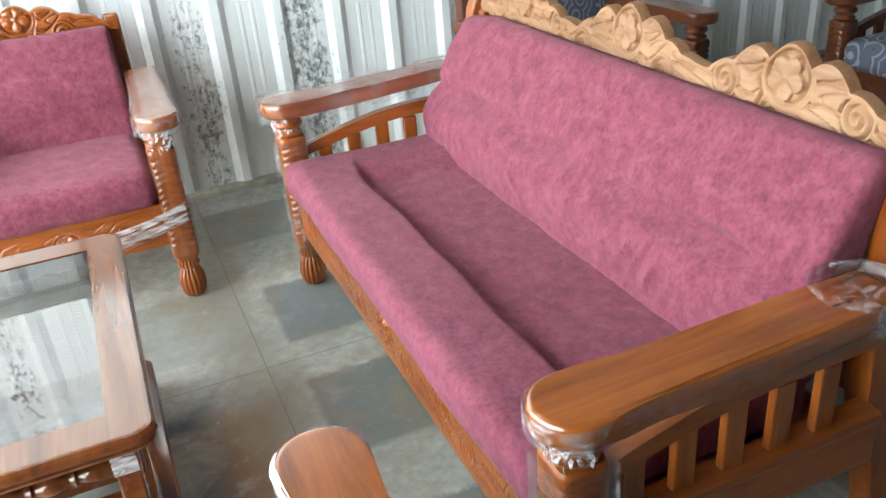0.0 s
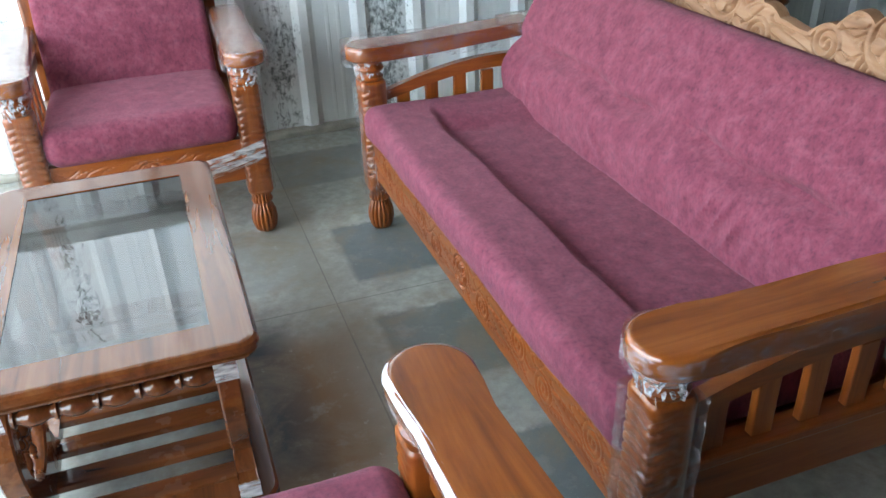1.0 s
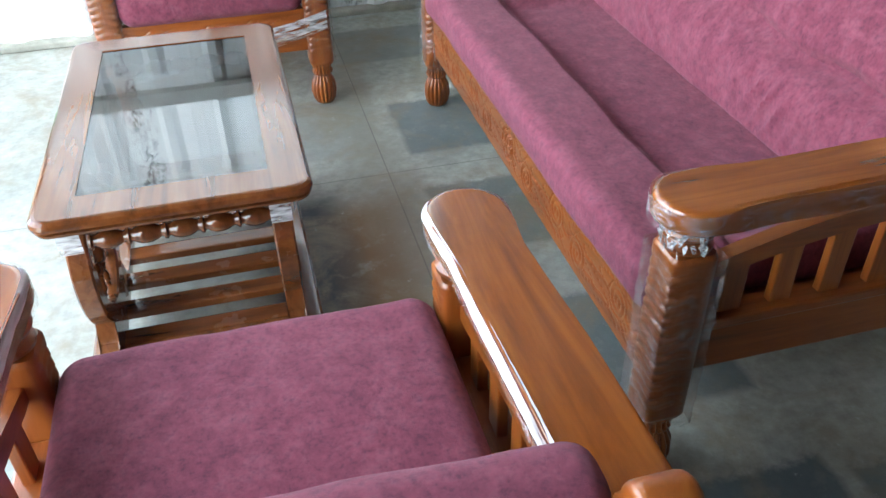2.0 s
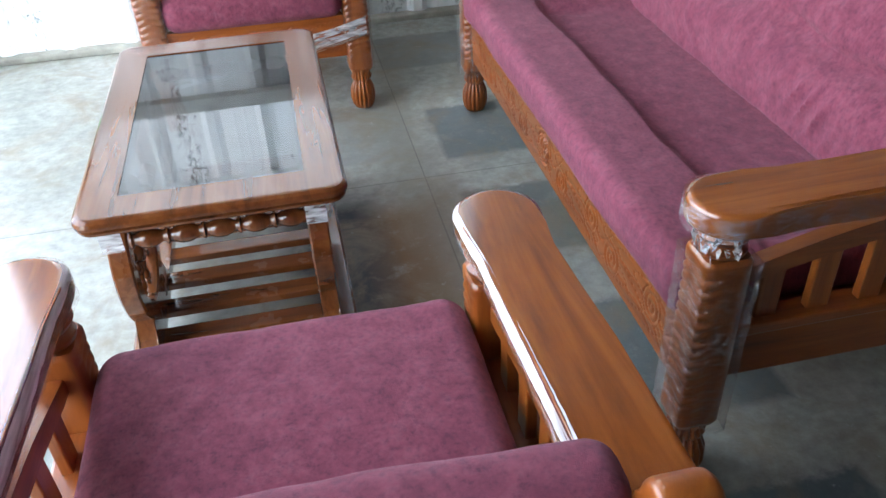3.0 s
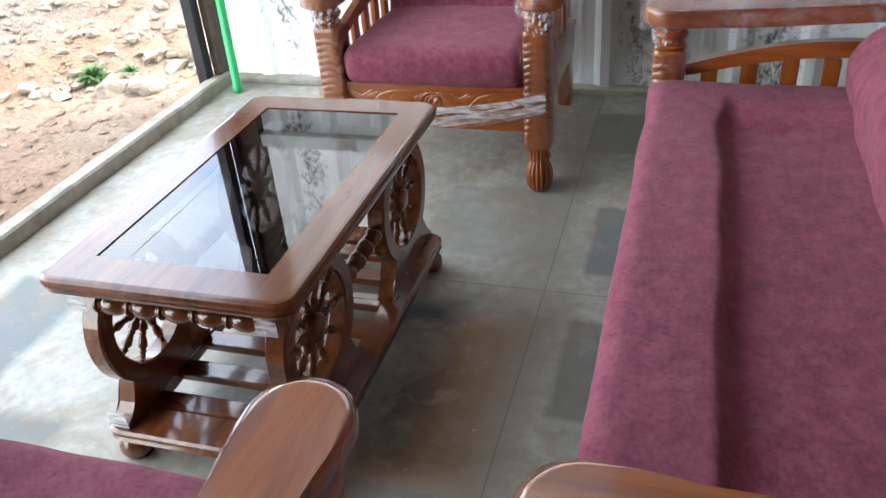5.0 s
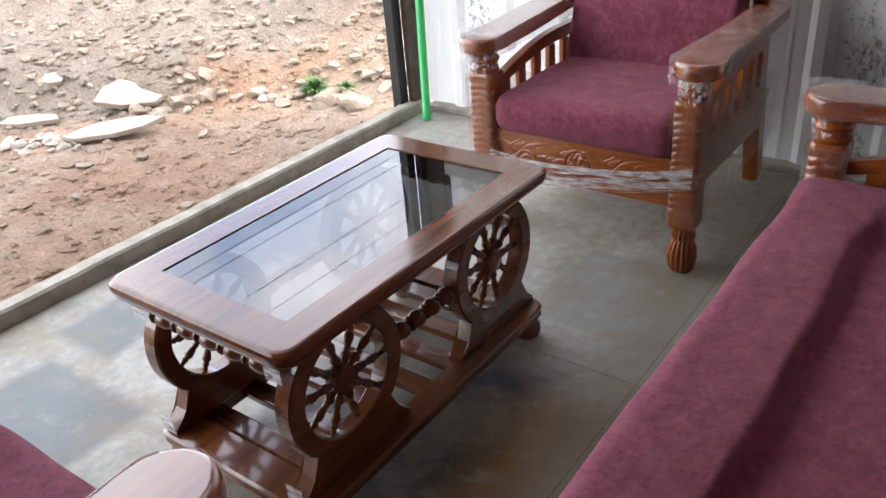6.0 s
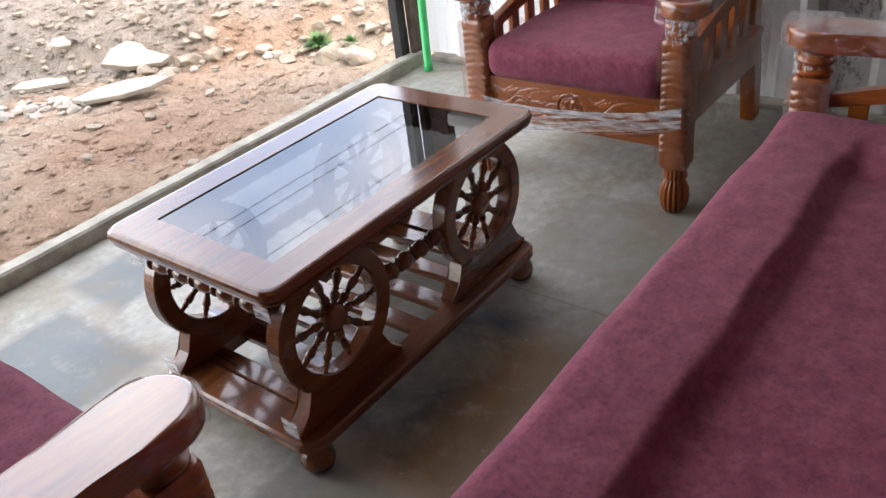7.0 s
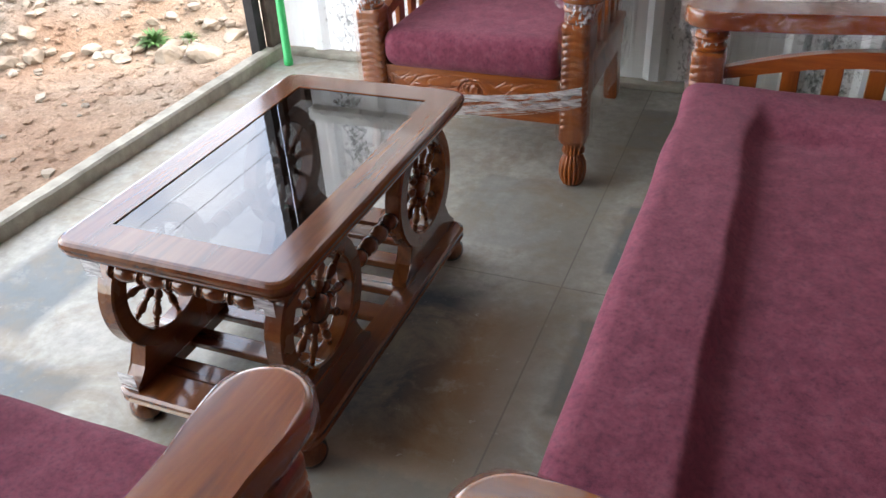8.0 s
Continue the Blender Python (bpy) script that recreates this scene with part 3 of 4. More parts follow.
def post_film(thing, cx, cy, z0, z1, side=0.0):
    bm = bmesh.new()
    w = 0.044
    film_shell(bm, [(cx - w, cy - w), (cx + w, cy - w), (cx + w, cy + w), (cx - w, cy + w)], z0, z1, 0.003 + side, cx * 7)
    return part("post_wrap", bm, film if side else tight, thing, "clear crinkled plastic wrap", smooth=True)


def knot(thing, cx, cy, z, seed):
    """A gathered tuft of film under an arm tip."""
    rnd = random.Random(seed)
    bm = bmesh.new()
    for _ in range(64):
        a = rnd.uniform(math.pi, 2 * math.pi) + rnd.uniform(-0.5, 0.5)
        r0, r1 = 0.037, 0.043 + rnd.uniform(0, 0.006)
        zz = z + rnd.uniform(-0.022, 0.025)
        da, dz = rnd.uniform(0.12, 0.38), rnd.uniform(-0.022, 0.022)
        v = [bm.verts.new((cx + r * math.cos(t), cy + r * math.sin(t), h)) for r, t, h in ((r0, a, zz), (r1, a + da / 2, zz + dz * 0.4 + 0.012), (r0 + 0.004, a + da, zz + dz), (r1 - 0.004, a + da / 2, zz + dz * 0.4 - 0.01))]
        bm.faces.new(v)
    return part("film_knot", bm, twisted, thing, "bunched white plastic film", smooth=False)


def settee(name, label, category, half, place, woods, cloth, crest_wood, seat="plain", flowers=(0.0,), drop=0.0, group="", rise=1.0, sink=0.0, stile=-0.028):
    """One seat of the suite. It faces -y from y = 0; half: from its middle to its post centres."""
    thing = tagged(new(name), label, category, group)
    thing.matrix_world = place
    ztop = 0.635
    base = 0.845 - drop - sink
    # posts, arms, sides
    for s in (-1, 1):
        px = s * half
        post_part(thing, px, 0.041, woods)
        ax = s * (half + 0.011)
        o = arm_outline(ax, s, -0.032, 0.60)
        arm = prism(o, ztop - 0.046, ztop, "z", 0.011, 4)
        for v in arm.verts:
            v.co.z += 0.018 * sm(0.15, 0.6, v.co.y)
        part("armrest", arm, arm_wood if woods is teak else woods["y"], thing, smooth=True)
        x0, x1 = px - 0.014, px + 0.014
        part("side_rail", box((px - 0.02, 0.08, 0.25), (px + 0.02, 0.665, 0.352), 0.005), woods["y"], thing)
        part("rail_bead", box((px - 0.027, 0.082, 0.345), (px + 0.027, 0.66, 0.37), 0.006), woods["y"], thing)
        up, dn = [], []
        for k in range(17):
            y = 0.08 + 0.56 * k / 16
            arc = math.sin(min(1.0, k / 11) * math.pi / 2)
            up.append((y, 0.482 + 0.070 * arc))
            dn.append((y, 0.450 + 0.060 * arc))
        part("arched_rail", prism(up + dn[::-1], x0, x1, "x", 0.004), woods["y"], thing)
        for k in range(5):
            y = 0.124 + 0.098 * k
            part("slat", box((px - 0.009, y, 0.355), (px + 0.009, y + 0.042, 0.475 + 0.028 * min(1, k / 2)), 0.003), woods["z"], thing)
        # back leg and stile in one bent piece
        sx = s * (half + stile)
        prof_f = [(0.735, 0.0), (0.70, 0.2), (0.655, 0.36), (0.635, 0.5), (0.65, 0.7), (0.668, 0.86 - drop)]
        prof_f += [(0.697 - 0.029 * math.cos(math.pi * k / 10), 0.86 - drop + 0.036 * math.sin(math.pi * k / 10)) for k in range(1, 10)]
        prof_b = [(0.726, 0.86 - drop), (0.70, 0.7), (0.69, 0.5), (0.715, 0.36), (0.765, 0.2), (0.80, 0.0)]
        part("back_leg", prism(prof_f + prof_b, sx - 0.026, sx + 0.026, "x", 0.009, 3), woods["z"], thing, smooth=True)
    inner = half - 0.041
    # front rail with a carved spray
    part("front_rail", relief(-inner, inner, int(inner * 640), 30, lambda x: 0.205, lambda x: 0.348,
                              lambda x, z: (scroll(x, z, 0.275) * 0.32 + 0.5 * flower(x, z, 0, 0.275, 0.04)) * sm(0.215, 0.235, z) * (1 - sm(0.32, 0.335, z)), 0.022, 0.024),
         woods["x"], thing, "carved wooden rail")
    part("seat_board", box((-inner, 0.03, 0.30), (inner, 0.64, 0.325), 0.002), woods["x"], thing)
    part("back_rail", box((-inner, 0.66, 0.36), (inner, 0.69, 0.42), 0.003), woods["x"], thing)
    # back slats behind the cushion
    count = max(4, int(inner / 0.07))
    for k in range(count):
        x = -inner + 0.06 + (2 * inner - 0.12) * k / (count - 1)
        bm = box((x - 0.02, 0.672, 0.40), (x + 0.02, 0.69, base + 0.02), 0.003)
        part("back_slat", bm, woods["z"], thing)

    # crest: a wavy carved board with flowers
    def top(x):
        z = base + 0.060 + 0.005 * math.sin(x * 40)
        for f in flowers:
            d = abs(x - f)
            lobe = max(0.143 - 14 * d * d, 0.124 - 13 * (d - 0.086) ** 2, 0.086 - 9 * (d - 0.150) ** 2)
            z = max(z, base + 0.060 + rise * (lobe - 0.060))
        z -= 0.05 * sm(inner - 0.05, inner + 0.03, abs(x))
        return z

    def carve(x, z):
        h = 0.008 + 1.1 * scroll(x, z, base + 0.035)
        for f in flowers:
            r = math.hypot(x - f, z - base - 0.08)
            if r < 0.066:
                h = 0.004
            h += flower(x, z, f, base + 0.08, 0.048)
        t = top(x)
        h = h * (1 - sm(t - 0.016, t - 0.006, z)) + 0.007 * sm(t - 0.016, t - 0.006, z)
        return h

    part("crest", relief(-inner - 0.03, inner + 0.03, int(inner * 1100), 48, lambda x: base, top, carve, 0.700 if seat == "rolled" else 0.660, 0.02, 0.12),
         crest_wood, thing, "carved crest of pale unvarnished wood with flowers" if crest_wood is pale else "carved crest with a flower", smooth=True)

    # cushions
    cl = inner + 0.002

    def seat_shape(p):
        x, y, z = p
        up = sm(0.38, 0.43, z)
        nz = 0.004 * fnoise(x * 6, y * 7, 1.7) + 0.002 * fnoise(x * 22, y * 22, 3.1)
        if seat == "rolled":
            edge = 0.186 + 0.012 * fnoise(x * 3, 0.2, 5.0)
            far = -inner + 0.21 + 0.02 * fnoise(y * 9, 1.0, 2.0)
            sunk = sm(edge - 0.008, edge + 0.025, y) * sm(far - 0.12, far + 0.10, x + 0.25 * (0.3 - y)) * (1 - sm(inner - 0.1, inner - 0.02, x))
            rim = bell(y - edge, 0.010) * sm(far - 0.04, far + 0.10, x) * (0.75 + 0.5 * fnoise(x * 6, 4.0, 1.0))
            side = bell(x - far - 0.03 + 0.25 * (0.3 - y), 0.03) * sm(edge, edge + 0.05, y) * (1 - sm(0.3, 0.42, y))
            z += up * (0.002 * bell(y - 0.085, 0.09) - 0.036 * sunk - 0.022 * rim - 0.010 * side)
            y -= (1 - sm(0.0, 0.05, y)) * (0.004 + 0.010 * fnoise(x * 4, z * 6, 0.3))
        else:
            z += up * (-0.008 + 0.014 * (1 - (x / cl) ** 2) * (1 - ((y - 0.27) / 0.3) ** 2))
            y -= (1 - sm(0.0, 0.05, y)) * (0.003 * math.cos(x / cl * 1.3) + 0.004 * fnoise(x * 7, z * 9, 0.3))
        return Vector((x, y, z + up * nz))

    part("seat_cushion", pillow((-cl, 0.0 if seat == "rolled" else -0.004, 0.342), (cl, 0.56, 0.455 if seat == "rolled" else 0.472), 0.036 if seat == "rolled" else 0.046, (int(40 + 70 * inner), 72 if seat == "rolled" else 40, 10), seat_shape), cloth, thing, "mauve velvet seat cushion" if cloth is mauve else "", smooth=True)
    bl = inner - 0.006

    def back_shape(p):
        x, y, z = p
        front = 1 - sm(-0.02, 0.03, y)
        lean = 0.508 + (0.014 if seat == "rolled" else 0.006 if sink else -0.015) + (z - 0.42) * 0.30
        nz = 0.004 * fnoise(x * 7, z * 7, 9.1) + 0.002 * fnoise(x * 25, z * 12, 4.4)
        puff = 0.034 * bell(z - 0.535, 0.075) - 0.044 * bell(z - 0.614 - 0.02 * fnoise(x * 4, 0, 0), 0.018) * max(0.15, 0.6 + 1.0 * fnoise(x * 5, 2, 8))
        if seat != "rolled":
            puff = 0.012 * (1 - (x / bl) ** 2) * (1 - ((z - 0.64) / 0.24) ** 2)
        crimp = 0.010 * max(0, math.sin(x * 70 + 26 * fnoise(x * 3, z * 2.5, 2))) ** 2 * bell(z - 0.51 - 0.05 * fnoise(x * 8, 1, 5), 0.06) * max(0.0, 0.15 + 2.2 * fnoise(x * 4.1, 7, 7)) if seat == "rolled" else 0
        y += (0.045 if seat == "rolled" else 0.034) * front * sm(0.70 - drop, 0.88 - drop, z)
        z -= (0.03 if seat == "rolled" else 0.008) * sm(0.7, 0.9, z) * sm(bl - 0.2, bl + 0.02, -x)
        return Vector((x, y + lean - front * (puff + nz + crimp), z))

    part("back_cushion", pillow((-bl, -0.055, 0.41), (bl, 0.055, 0.868 - drop), 0.026 if seat == "rolled" else 0.026, (int(40 + 150 * inner), 10, 60), back_shape), cloth, thing, "mauve velvet back cushion" if cloth is mauve else "", smooth=True)
    return thing


def wrap_strip(thing, a, b, sag, width, seed, count=15):
    """Stretched strands of film between two points."""
    rnd = random.Random(seed)
    for _ in range(count):
        bm = bmesh.new()
        o0 = Vector((0, rnd.uniform(-0.006, 0.0), rnd.uniform(-0.5, 0.5) * width * 0.5))
        o1 = Vector((0, rnd.uniform(-0.004, 0.004), rnd.uniform(-0.5, 0.5) * width))
        w = rnd.uniform(0.0010, 0.0050)
        sg = sag * rnd.uniform(0.6, 1.3)
        last = None
        for k in range(19):
            t = k / 18
            p = Vector(a).lerp(Vector(b), t) + o0.lerp(o1, t)
            p.z -= sg * 4 * t * (1 - t) + 0.002 * math.sin(9 * t + rnd.random())
            row = [bm.verts.new(p + Vector((0, -0.001, w))), bm.verts.new(p + Vector((0, 0.001, -w)))]
            if last:
                bm.faces.new((last[0], last[1], row[1], row[0]))
            last = row
        part("film_strand", bm, twisted, thing, smooth=True)


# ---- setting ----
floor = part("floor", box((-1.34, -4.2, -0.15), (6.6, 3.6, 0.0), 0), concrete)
tagged(floor, "stained grey concrete floor with dark cement patches", "floor", kind="structure")

sill_bm = bmesh.new()
rows = []
for k in range(161):
    y = -4.2 + 7.66 * k / 160
    w = 0.004 * fnoise(y * 5, 0, 0)
    h = 0.004 * fnoise(y * 7, 3, 0)
    rows.append([sill_bm.verts.new(p) for p in ((-1.375 + w, y, -0.35), (-1.373 + w, y, 0.050 + h), (-1.361, y, 0.058 + h), (-1.311 - w, y, 0.058 + h), (-1.303 - w, y, 0.050 + h), (-1.301, y, -0.1))])
for p, q in zip(rows, rows[1:]):
    for k in range(5):
        sill_bm.faces.new((p[k], p[k + 1], q[k + 1], q[k]))
sill_bm.faces.new(rows[0])
sill_bm.faces.new(rows[-1][::-1])
tagged(part("trim_sill", sill_bm, cement), "low grey cement kerb along the open side", "kerb", kind="structure")

wall = tagged(part("wall_north", box((0.86, 3.545, 0.0), (6.6, 3.6, 3.9), 0, box((-0.138, 3.545, 0.0), (0.858, 3.6, 1.30), 0, box((-1.36, 3.545, 2.55), (0.858, 3.6, 3.9), 0))), grey_wall), "wall of peeling pale-painted corrugated metal sheets", "wall", kind="structure")
PITCH, RIB = 0.25, 0.36


def sheet_mesh(x0, x1, heights):
    bm = bmesh.new()
    prof = []
    k0 = math.floor((x0 - RIB) / PITCH) - 1
    for k in range(k0, k0 + 9):
        c = RIB + k * PITCH
        for dx, d in ((-0.045, 0), (-0.018, 0.022), (0.018, 0.022), (0.045, 0), (0.094, 0), (0.100, 0.0015), (0.108, 0.0015), (0.114, 0), (0.142, 0), (0.148, 0.0015), (0.156, 0.0015), (0.162, 0)):
            prof.append((c + dx, d))
    prof = [(x, d) for x, d in prof if x0 - 0.03 <= x <= x1 + 0.03]
    cols = [[bm.verts.new((x, 3.53 - d, z)) for z in heights] for x, d in prof]
    for p, q in zip(cols, cols[1:]):
        for j in range(len(heights) - 1):
            bm.faces.new((p[j], q[j], q[j + 1], p[j + 1]))
    return bm


x0, row = -1.39, 0
for x1 in (-0.14, 0.86, 1.86, 2.86, 3.86, 4.86, 6.6):
    # the two western sheets pass added daylight, most of it above 1.3 m
    if x1 < 1.0:
        ob = part("metal_sheet" if row else "translucent_sheet", sheet_mesh(x0, x1, (0.025, 1.0, 1.30)), sheet if row else low_light_wall, wall)
        light_sheet = part("translucent_sheet", sheet_mesh(x0, x1, (1.30, 2.0, 2.55)), light_wall, wall, "pale wall sheet made translucent to let light in")
        light_sheet.location.y = -0.003 * (row % 2)
        part("metal_sheet", sheet_mesh(x0, x1, (2.55, 3.0, 3.89)), sheet, wall).location.y = -0.003 * (row % 2)
    else:
        ob = part("metal_sheet", sheet_mesh(x0, x1, (0.025, 1.0, 2.0, 3.89)), sheet, wall)
    ob.location.y = -0.003 * (row % 2)
    x0, row = x1, row + 1
tagged(part("baseboard", box((-1.30, 3.468, 0.0), (6.55, 3.54, 0.026), 0.006), cement), "low cement ledge along the metal wall", "ledge", kind="structure")
girt = tagged(part("trim_girt", box((-1.21, 3.44, 1.20), (6.5, 3.498, 1.262), 0.004), girt_paint), "pale steel girt across the metal wall", "girt", kind="structure")
# east and south walls are out of view and shut out side light
tagged(part("wall_east", box((6.6, -4.3, 0.0), (6.7, 3.6, 3.9), 0), grey_wall), "unseen grey wall closing the room", "wall", kind="structure")
tagged(part("wall_south", box((-1.36, -4.3, 0.0), (6.6, -4.2, 3.9), 0), grey_wall), "unseen grey wall closing the room", "wall", kind="structure")
# added out of view; its end sets how much light comes from the south-west
tagged(part("wall_west", box((-1.42, -4.3, -0.3), (-1.378, -0.6, 2.65), 0), grey_wall), "unseen grey wall added to narrow the open side", "wall", kind="structure")
# added out of view to cut steep skylight through the opening
tagged(part("wall_west_upper", box((-1.42, -4.3, 2.652), (-1.378, 3.42, 3.748), 0), grey_wall), "unseen grey wall added to lower the open side", "wall", kind="structure")
# roof is out of view and shuts off the sky overhead
tagged(part("ceiling", box((-1.6, -4.3, 3.9), (6.7, 2.6, 3.96), 0), roof_sheet), "unseen grey metal roof sheeting", "ceiling", kind="structure")
tagged(part("ceiling_corner", box((0.402, 2.602, 3.9), (6.7, 3.7, 3.96), 0), roof_sheet), "unseen grey metal roof sheeting", "ceiling", kind="structure")
# unseen panel, added so skylight brightens the north wall and corner
tagged(part("ceiling_fill", box((-1.6, 2.602, 3.9), (0.40, 3.7, 3.91), 0), roof_fill), "unseen translucent roof sheet added to brighten the north end", "ceiling", kind="structure")
# out of view, marks the lowered top of the opening
tagged(part("trim_lintel", box((-1.44, -4.2, 2.55), (-1.36, 3.34, 2.65), 0.005), steel), "unseen dark steel beam capping the open side", "beam", kind="structure")
post = tagged(part("steel_post", box((-1.40, 3.345, -0.05), (-1.352, 3.40, 3.9), 0.003), steel), "dark painted steel corner post", "post", kind="structure")
tagged(part("steel_angle", box((-1.351, 3.402, 0.0), (-1.322, 3.50, 3.9), 0.002), rusty), "rusty steel angle beside the corner post", "post", kind="structure")
tagged(part("trim_plate", box((-1.34, 3.44, 1.1), (-1.215, 3.496, 3.0), 0.003), rusty), "rusty steel plate high in the corner", "plate", kind="structure")
tagged(part("far_post", box((-1.425, -4.2, -0.05), (-1.375, -4.12, 3.9), 0.003), steel), "dark painted steel post", "post", kind="structure")


# ---- ground and bank outside ----
def toe(x, y):
    """Signed distance past the foot of the bank."""
    return (-(x + 2.9) * 0.60 + (y - 2.95) * 0.80) if y > -20 else 0


def height(x, y):
    d = toe(x, y)
    far = math.hypot(x + 2, y - 2)
    base = -0.10 - 0.02 * (x + 1.4) * -1 * 0.2
    base += 0.03 * fnoise(x * 1.3, y * 1.3, 0.5) + 0.015 * fnoise(x * 5, y * 5, 1.5) + 0.012 * fnoise(x * 11, y * 11, 2.5) + 0.008 * fnoise(x * 23, y * 23, 4.5)
    gully = 0.25 * fnoise(x * 0.9 + 4, y * 0.9, 7.0)
    rise = sm(0.0, 0.35, d) * 0.10 + max(0.0, d - 0.15) * (0.44 + 0.2 * gully)
    steep = 0.35 * sm(0.4, 1.0, d) * sm(-3.2, -2.2, x)
    rise = min(rise + steep, 0.9 + 0.15 * gully + 0.02 * d) if d > 0 else 0.0
    rise *= 1 + 0.25 * fnoise(x * 2.2, y * 2.2, 3.3)
    lump = (0.05 * fnoise(x * 3.1, y * 3.1, 6.0) + 0.02 * fnoise(x * 11, y * 11, 8.0)) * sm(0.0, 0.6, d)
    return (base + rise + lump) * (1 - sm(20, 60, far)) - 0.1 * sm(20, 60, far)


def axis_steps(lo, a, b, hi, fine):
    out = [a + (b - a) * k / int((b - a) / fine) for k in range(int((b - a) / fine) + 1)]
    step, v = fine, a
    left = []
    while v > lo:
        step *= 1.25
        v -= step
        left.append(v)
    step, v = fine, b
    right = []
    while v < hi:
        step *= 1.25
        v += step
        right.append(v)
    return left[::-1] + out + right


gx = axis_steps(-400, -6.2, -1.42, 0, 0.04)
gx = [v for v in gx if v <= -1.37] + [-1.37]
gy = axis_steps(-400, 0.8, 6.4, 400, 0.04)
verts = [(x, y, height(x, y)) for x in gx for y in gy]
ny = len(gy)
faces = [(i * ny + j, (i + 1) * ny + j, (i + 1) * ny + j + 1, i * ny + j + 1) for i in range(len(gx) - 1) for j in range(ny - 1)]
# the same sheet goes on round and under the building
east = [(-1.37, -400, -0.2), (400, -400, -0.2), (400, 400, -0.2), (-1.37, 400, -0.2)]
k = len(verts)
verts += east
faces.append((k, k + 1, k + 2, k + 3))
gm = bpy.data.meshes.new("ground")
gm.from_pydata(verts, [], faces)
gm.materials.append(earth)
gm.polygons.foreach_set("use_smooth", [True] * len(gm.polygons))
tagged(new("ground", gm), "bare red-brown earth rising to a rubble bank", "ground", kind="structure")


def stone_bm(seed, sx, sy, sz, bm=None, at=(0, 0, 0), sub=1):
    rnd = random.Random(seed)
    bm = bm or bmesh.new()
    vs = bmesh.ops.create_icosphere(bm, subdivisions=sub, radius=1)["verts"]
    turn = Euler((rnd.uniform(-0.3, 0.3), rnd.uniform(-0.3, 0.3), rnd.uniform(0, 6.3))).to_matrix()
    cuts = [(Vector((rnd.gauss(0, 1), rnd.gauss(0, 1), rnd.gauss(0, 1))).normalized(), rnd.uniform(0.5, 0.8)) for _ in range(9)]
    for v in vs:
        p = v.co.copy()
        q = 1 + 0.25 * fnoise(p.x * 1.4 + seed * 3.7, p.y * 1.4, p.z * 1.4) + 0.08 * fnoise(p.x * 4 + seed, p.y * 4, p.z * 4)
        for cut, far in cuts:
            p -= cut * max(0.0, p.dot(cut) - far)
        p = Vector((p.x * sx, p.y * sy, p.z * sz)) * (1.12 * q)
        v.co = turn @ p + Vector(at)
    return bm


def lay_stone(name, label, x, y, sx, sy, sz, seed, mat, lift=0.3, sub=3):
    ob = part(name, stone_bm(seed, sx, sy, sz, sub=sub), mat)
    ob.location = (x, y, height(x, y) + sz * lift)
    return tagged(ob, label, "stone", "stones on the bank")


def slab_stone(label, corners, thick, place):
    ob = part("stone_slab", prism(corners, -thick, thick, "z", 0.005), pale_stone)
    ob.matrix_world = place
    return tagged(ob, label, "stone", "stones on the bank")


slab_stone("flat pale stone slab lying on the earth", [(-0.25, -0.03), (-0.17, -0.075), (0.02, -0.085), (0.17, -0.055), (0.27, 0.02), (0.20, 0.03), (0.22, 0.055), (0.05, 0.075), (-0.12, 0.05)], 0.013,
           pose(-2.72, 2.70, height(-2.72, 2.70) + 0.045, 9, -4, 40))
slab_stone("pale weathered stone slab tilted on rubble", [(-0.17, -0.07), (-0.02, -0.09), (0.15, -0.06), (0.19, -0.01), (0.06, 0.03), (0.03, 0.08), (-0.05, 0.10), (-0.13, 0.04)], 0.018,
           pose(-3.0, 3.0, height(-3.0, 3.0) + 0.07, 30, 8, 44))
slab_stone("long pale stone slab half sunk in the earth", [(-0.17, -0.03), (-0.06, -0.05), (0.05, -0.035), (0.16, -0.02), (0.12, 0.03), (0.01, 0.045), (-0.14, 0.03)], 0.014,
           pose(-3.35, 2.62, height(-3.35, 2.62) + 0.03, 14, 0, 36))
lay_stone("boulder", "tan boulder beside the kerb", -1.86, 3.56, 0.11, 0.085, 0.07, 11, stone_mat, 0.5)
lay_stone("boulder", "grey boulder at the foot of the bank", -2.0, 3.48, 0.06, 0.05, 0.045, 12, stone_mat, 0.5)
lay_stone("boulder", "pale grey boulder by the corner post", -1.75, 3.95, 0.09, 0.10, 0.10, 14, pale_stone, 0.5)
rnd = random.Random(4)
for k in range(120):
    d = abs(rnd.gauss(0, 0.13)) + rnd.uniform(-0.06, 0.16)
    s = rnd.uniform(-2.6, 1.6)
    x = -2.75 - 0.6 * d + 0.8 * s
    y = 3.05 + 0.8 * d + 0.6 * s
    if x > -1.6:
        continue
    r = rnd.choice((0.016, 0.02, 0.026, 0.03, 0.04, 0.055))
    lay_stone("stone", "broken stone at the foot of the bank", x, y, r * rnd.uniform(0.8, 1.5), r, r * rnd.uniform(0.5, 0.9), 20 + k, rnd.choice((stone_mat, stone_mat, pale_stone)), 0.15, 2)
for k in range(70):
    u = rnd.uniform(0, 1)
    x, y = -2.85 - 0.6 * u + rnd.gauss(0, 0.07), 2.55 - 0.42 * u + rnd.gauss(0, 0.07)
    r = rnd.uniform(0.014, 0.04)
    lay_stone("stone", "pale stone in a heap", x, y, r * 1.3, r, r * 0.7, 90 + k, pale_stone, 0.3, 2)
ico = bmesh.new()
bmesh.ops.create_icosphere(ico, subdivisions=1, radius=1)
ico_v = np.array([v.co[:] for v in ico.verts])
ico_f = np.array([[v.index for v in f.verts] for f in ico.faces])
ico.free()
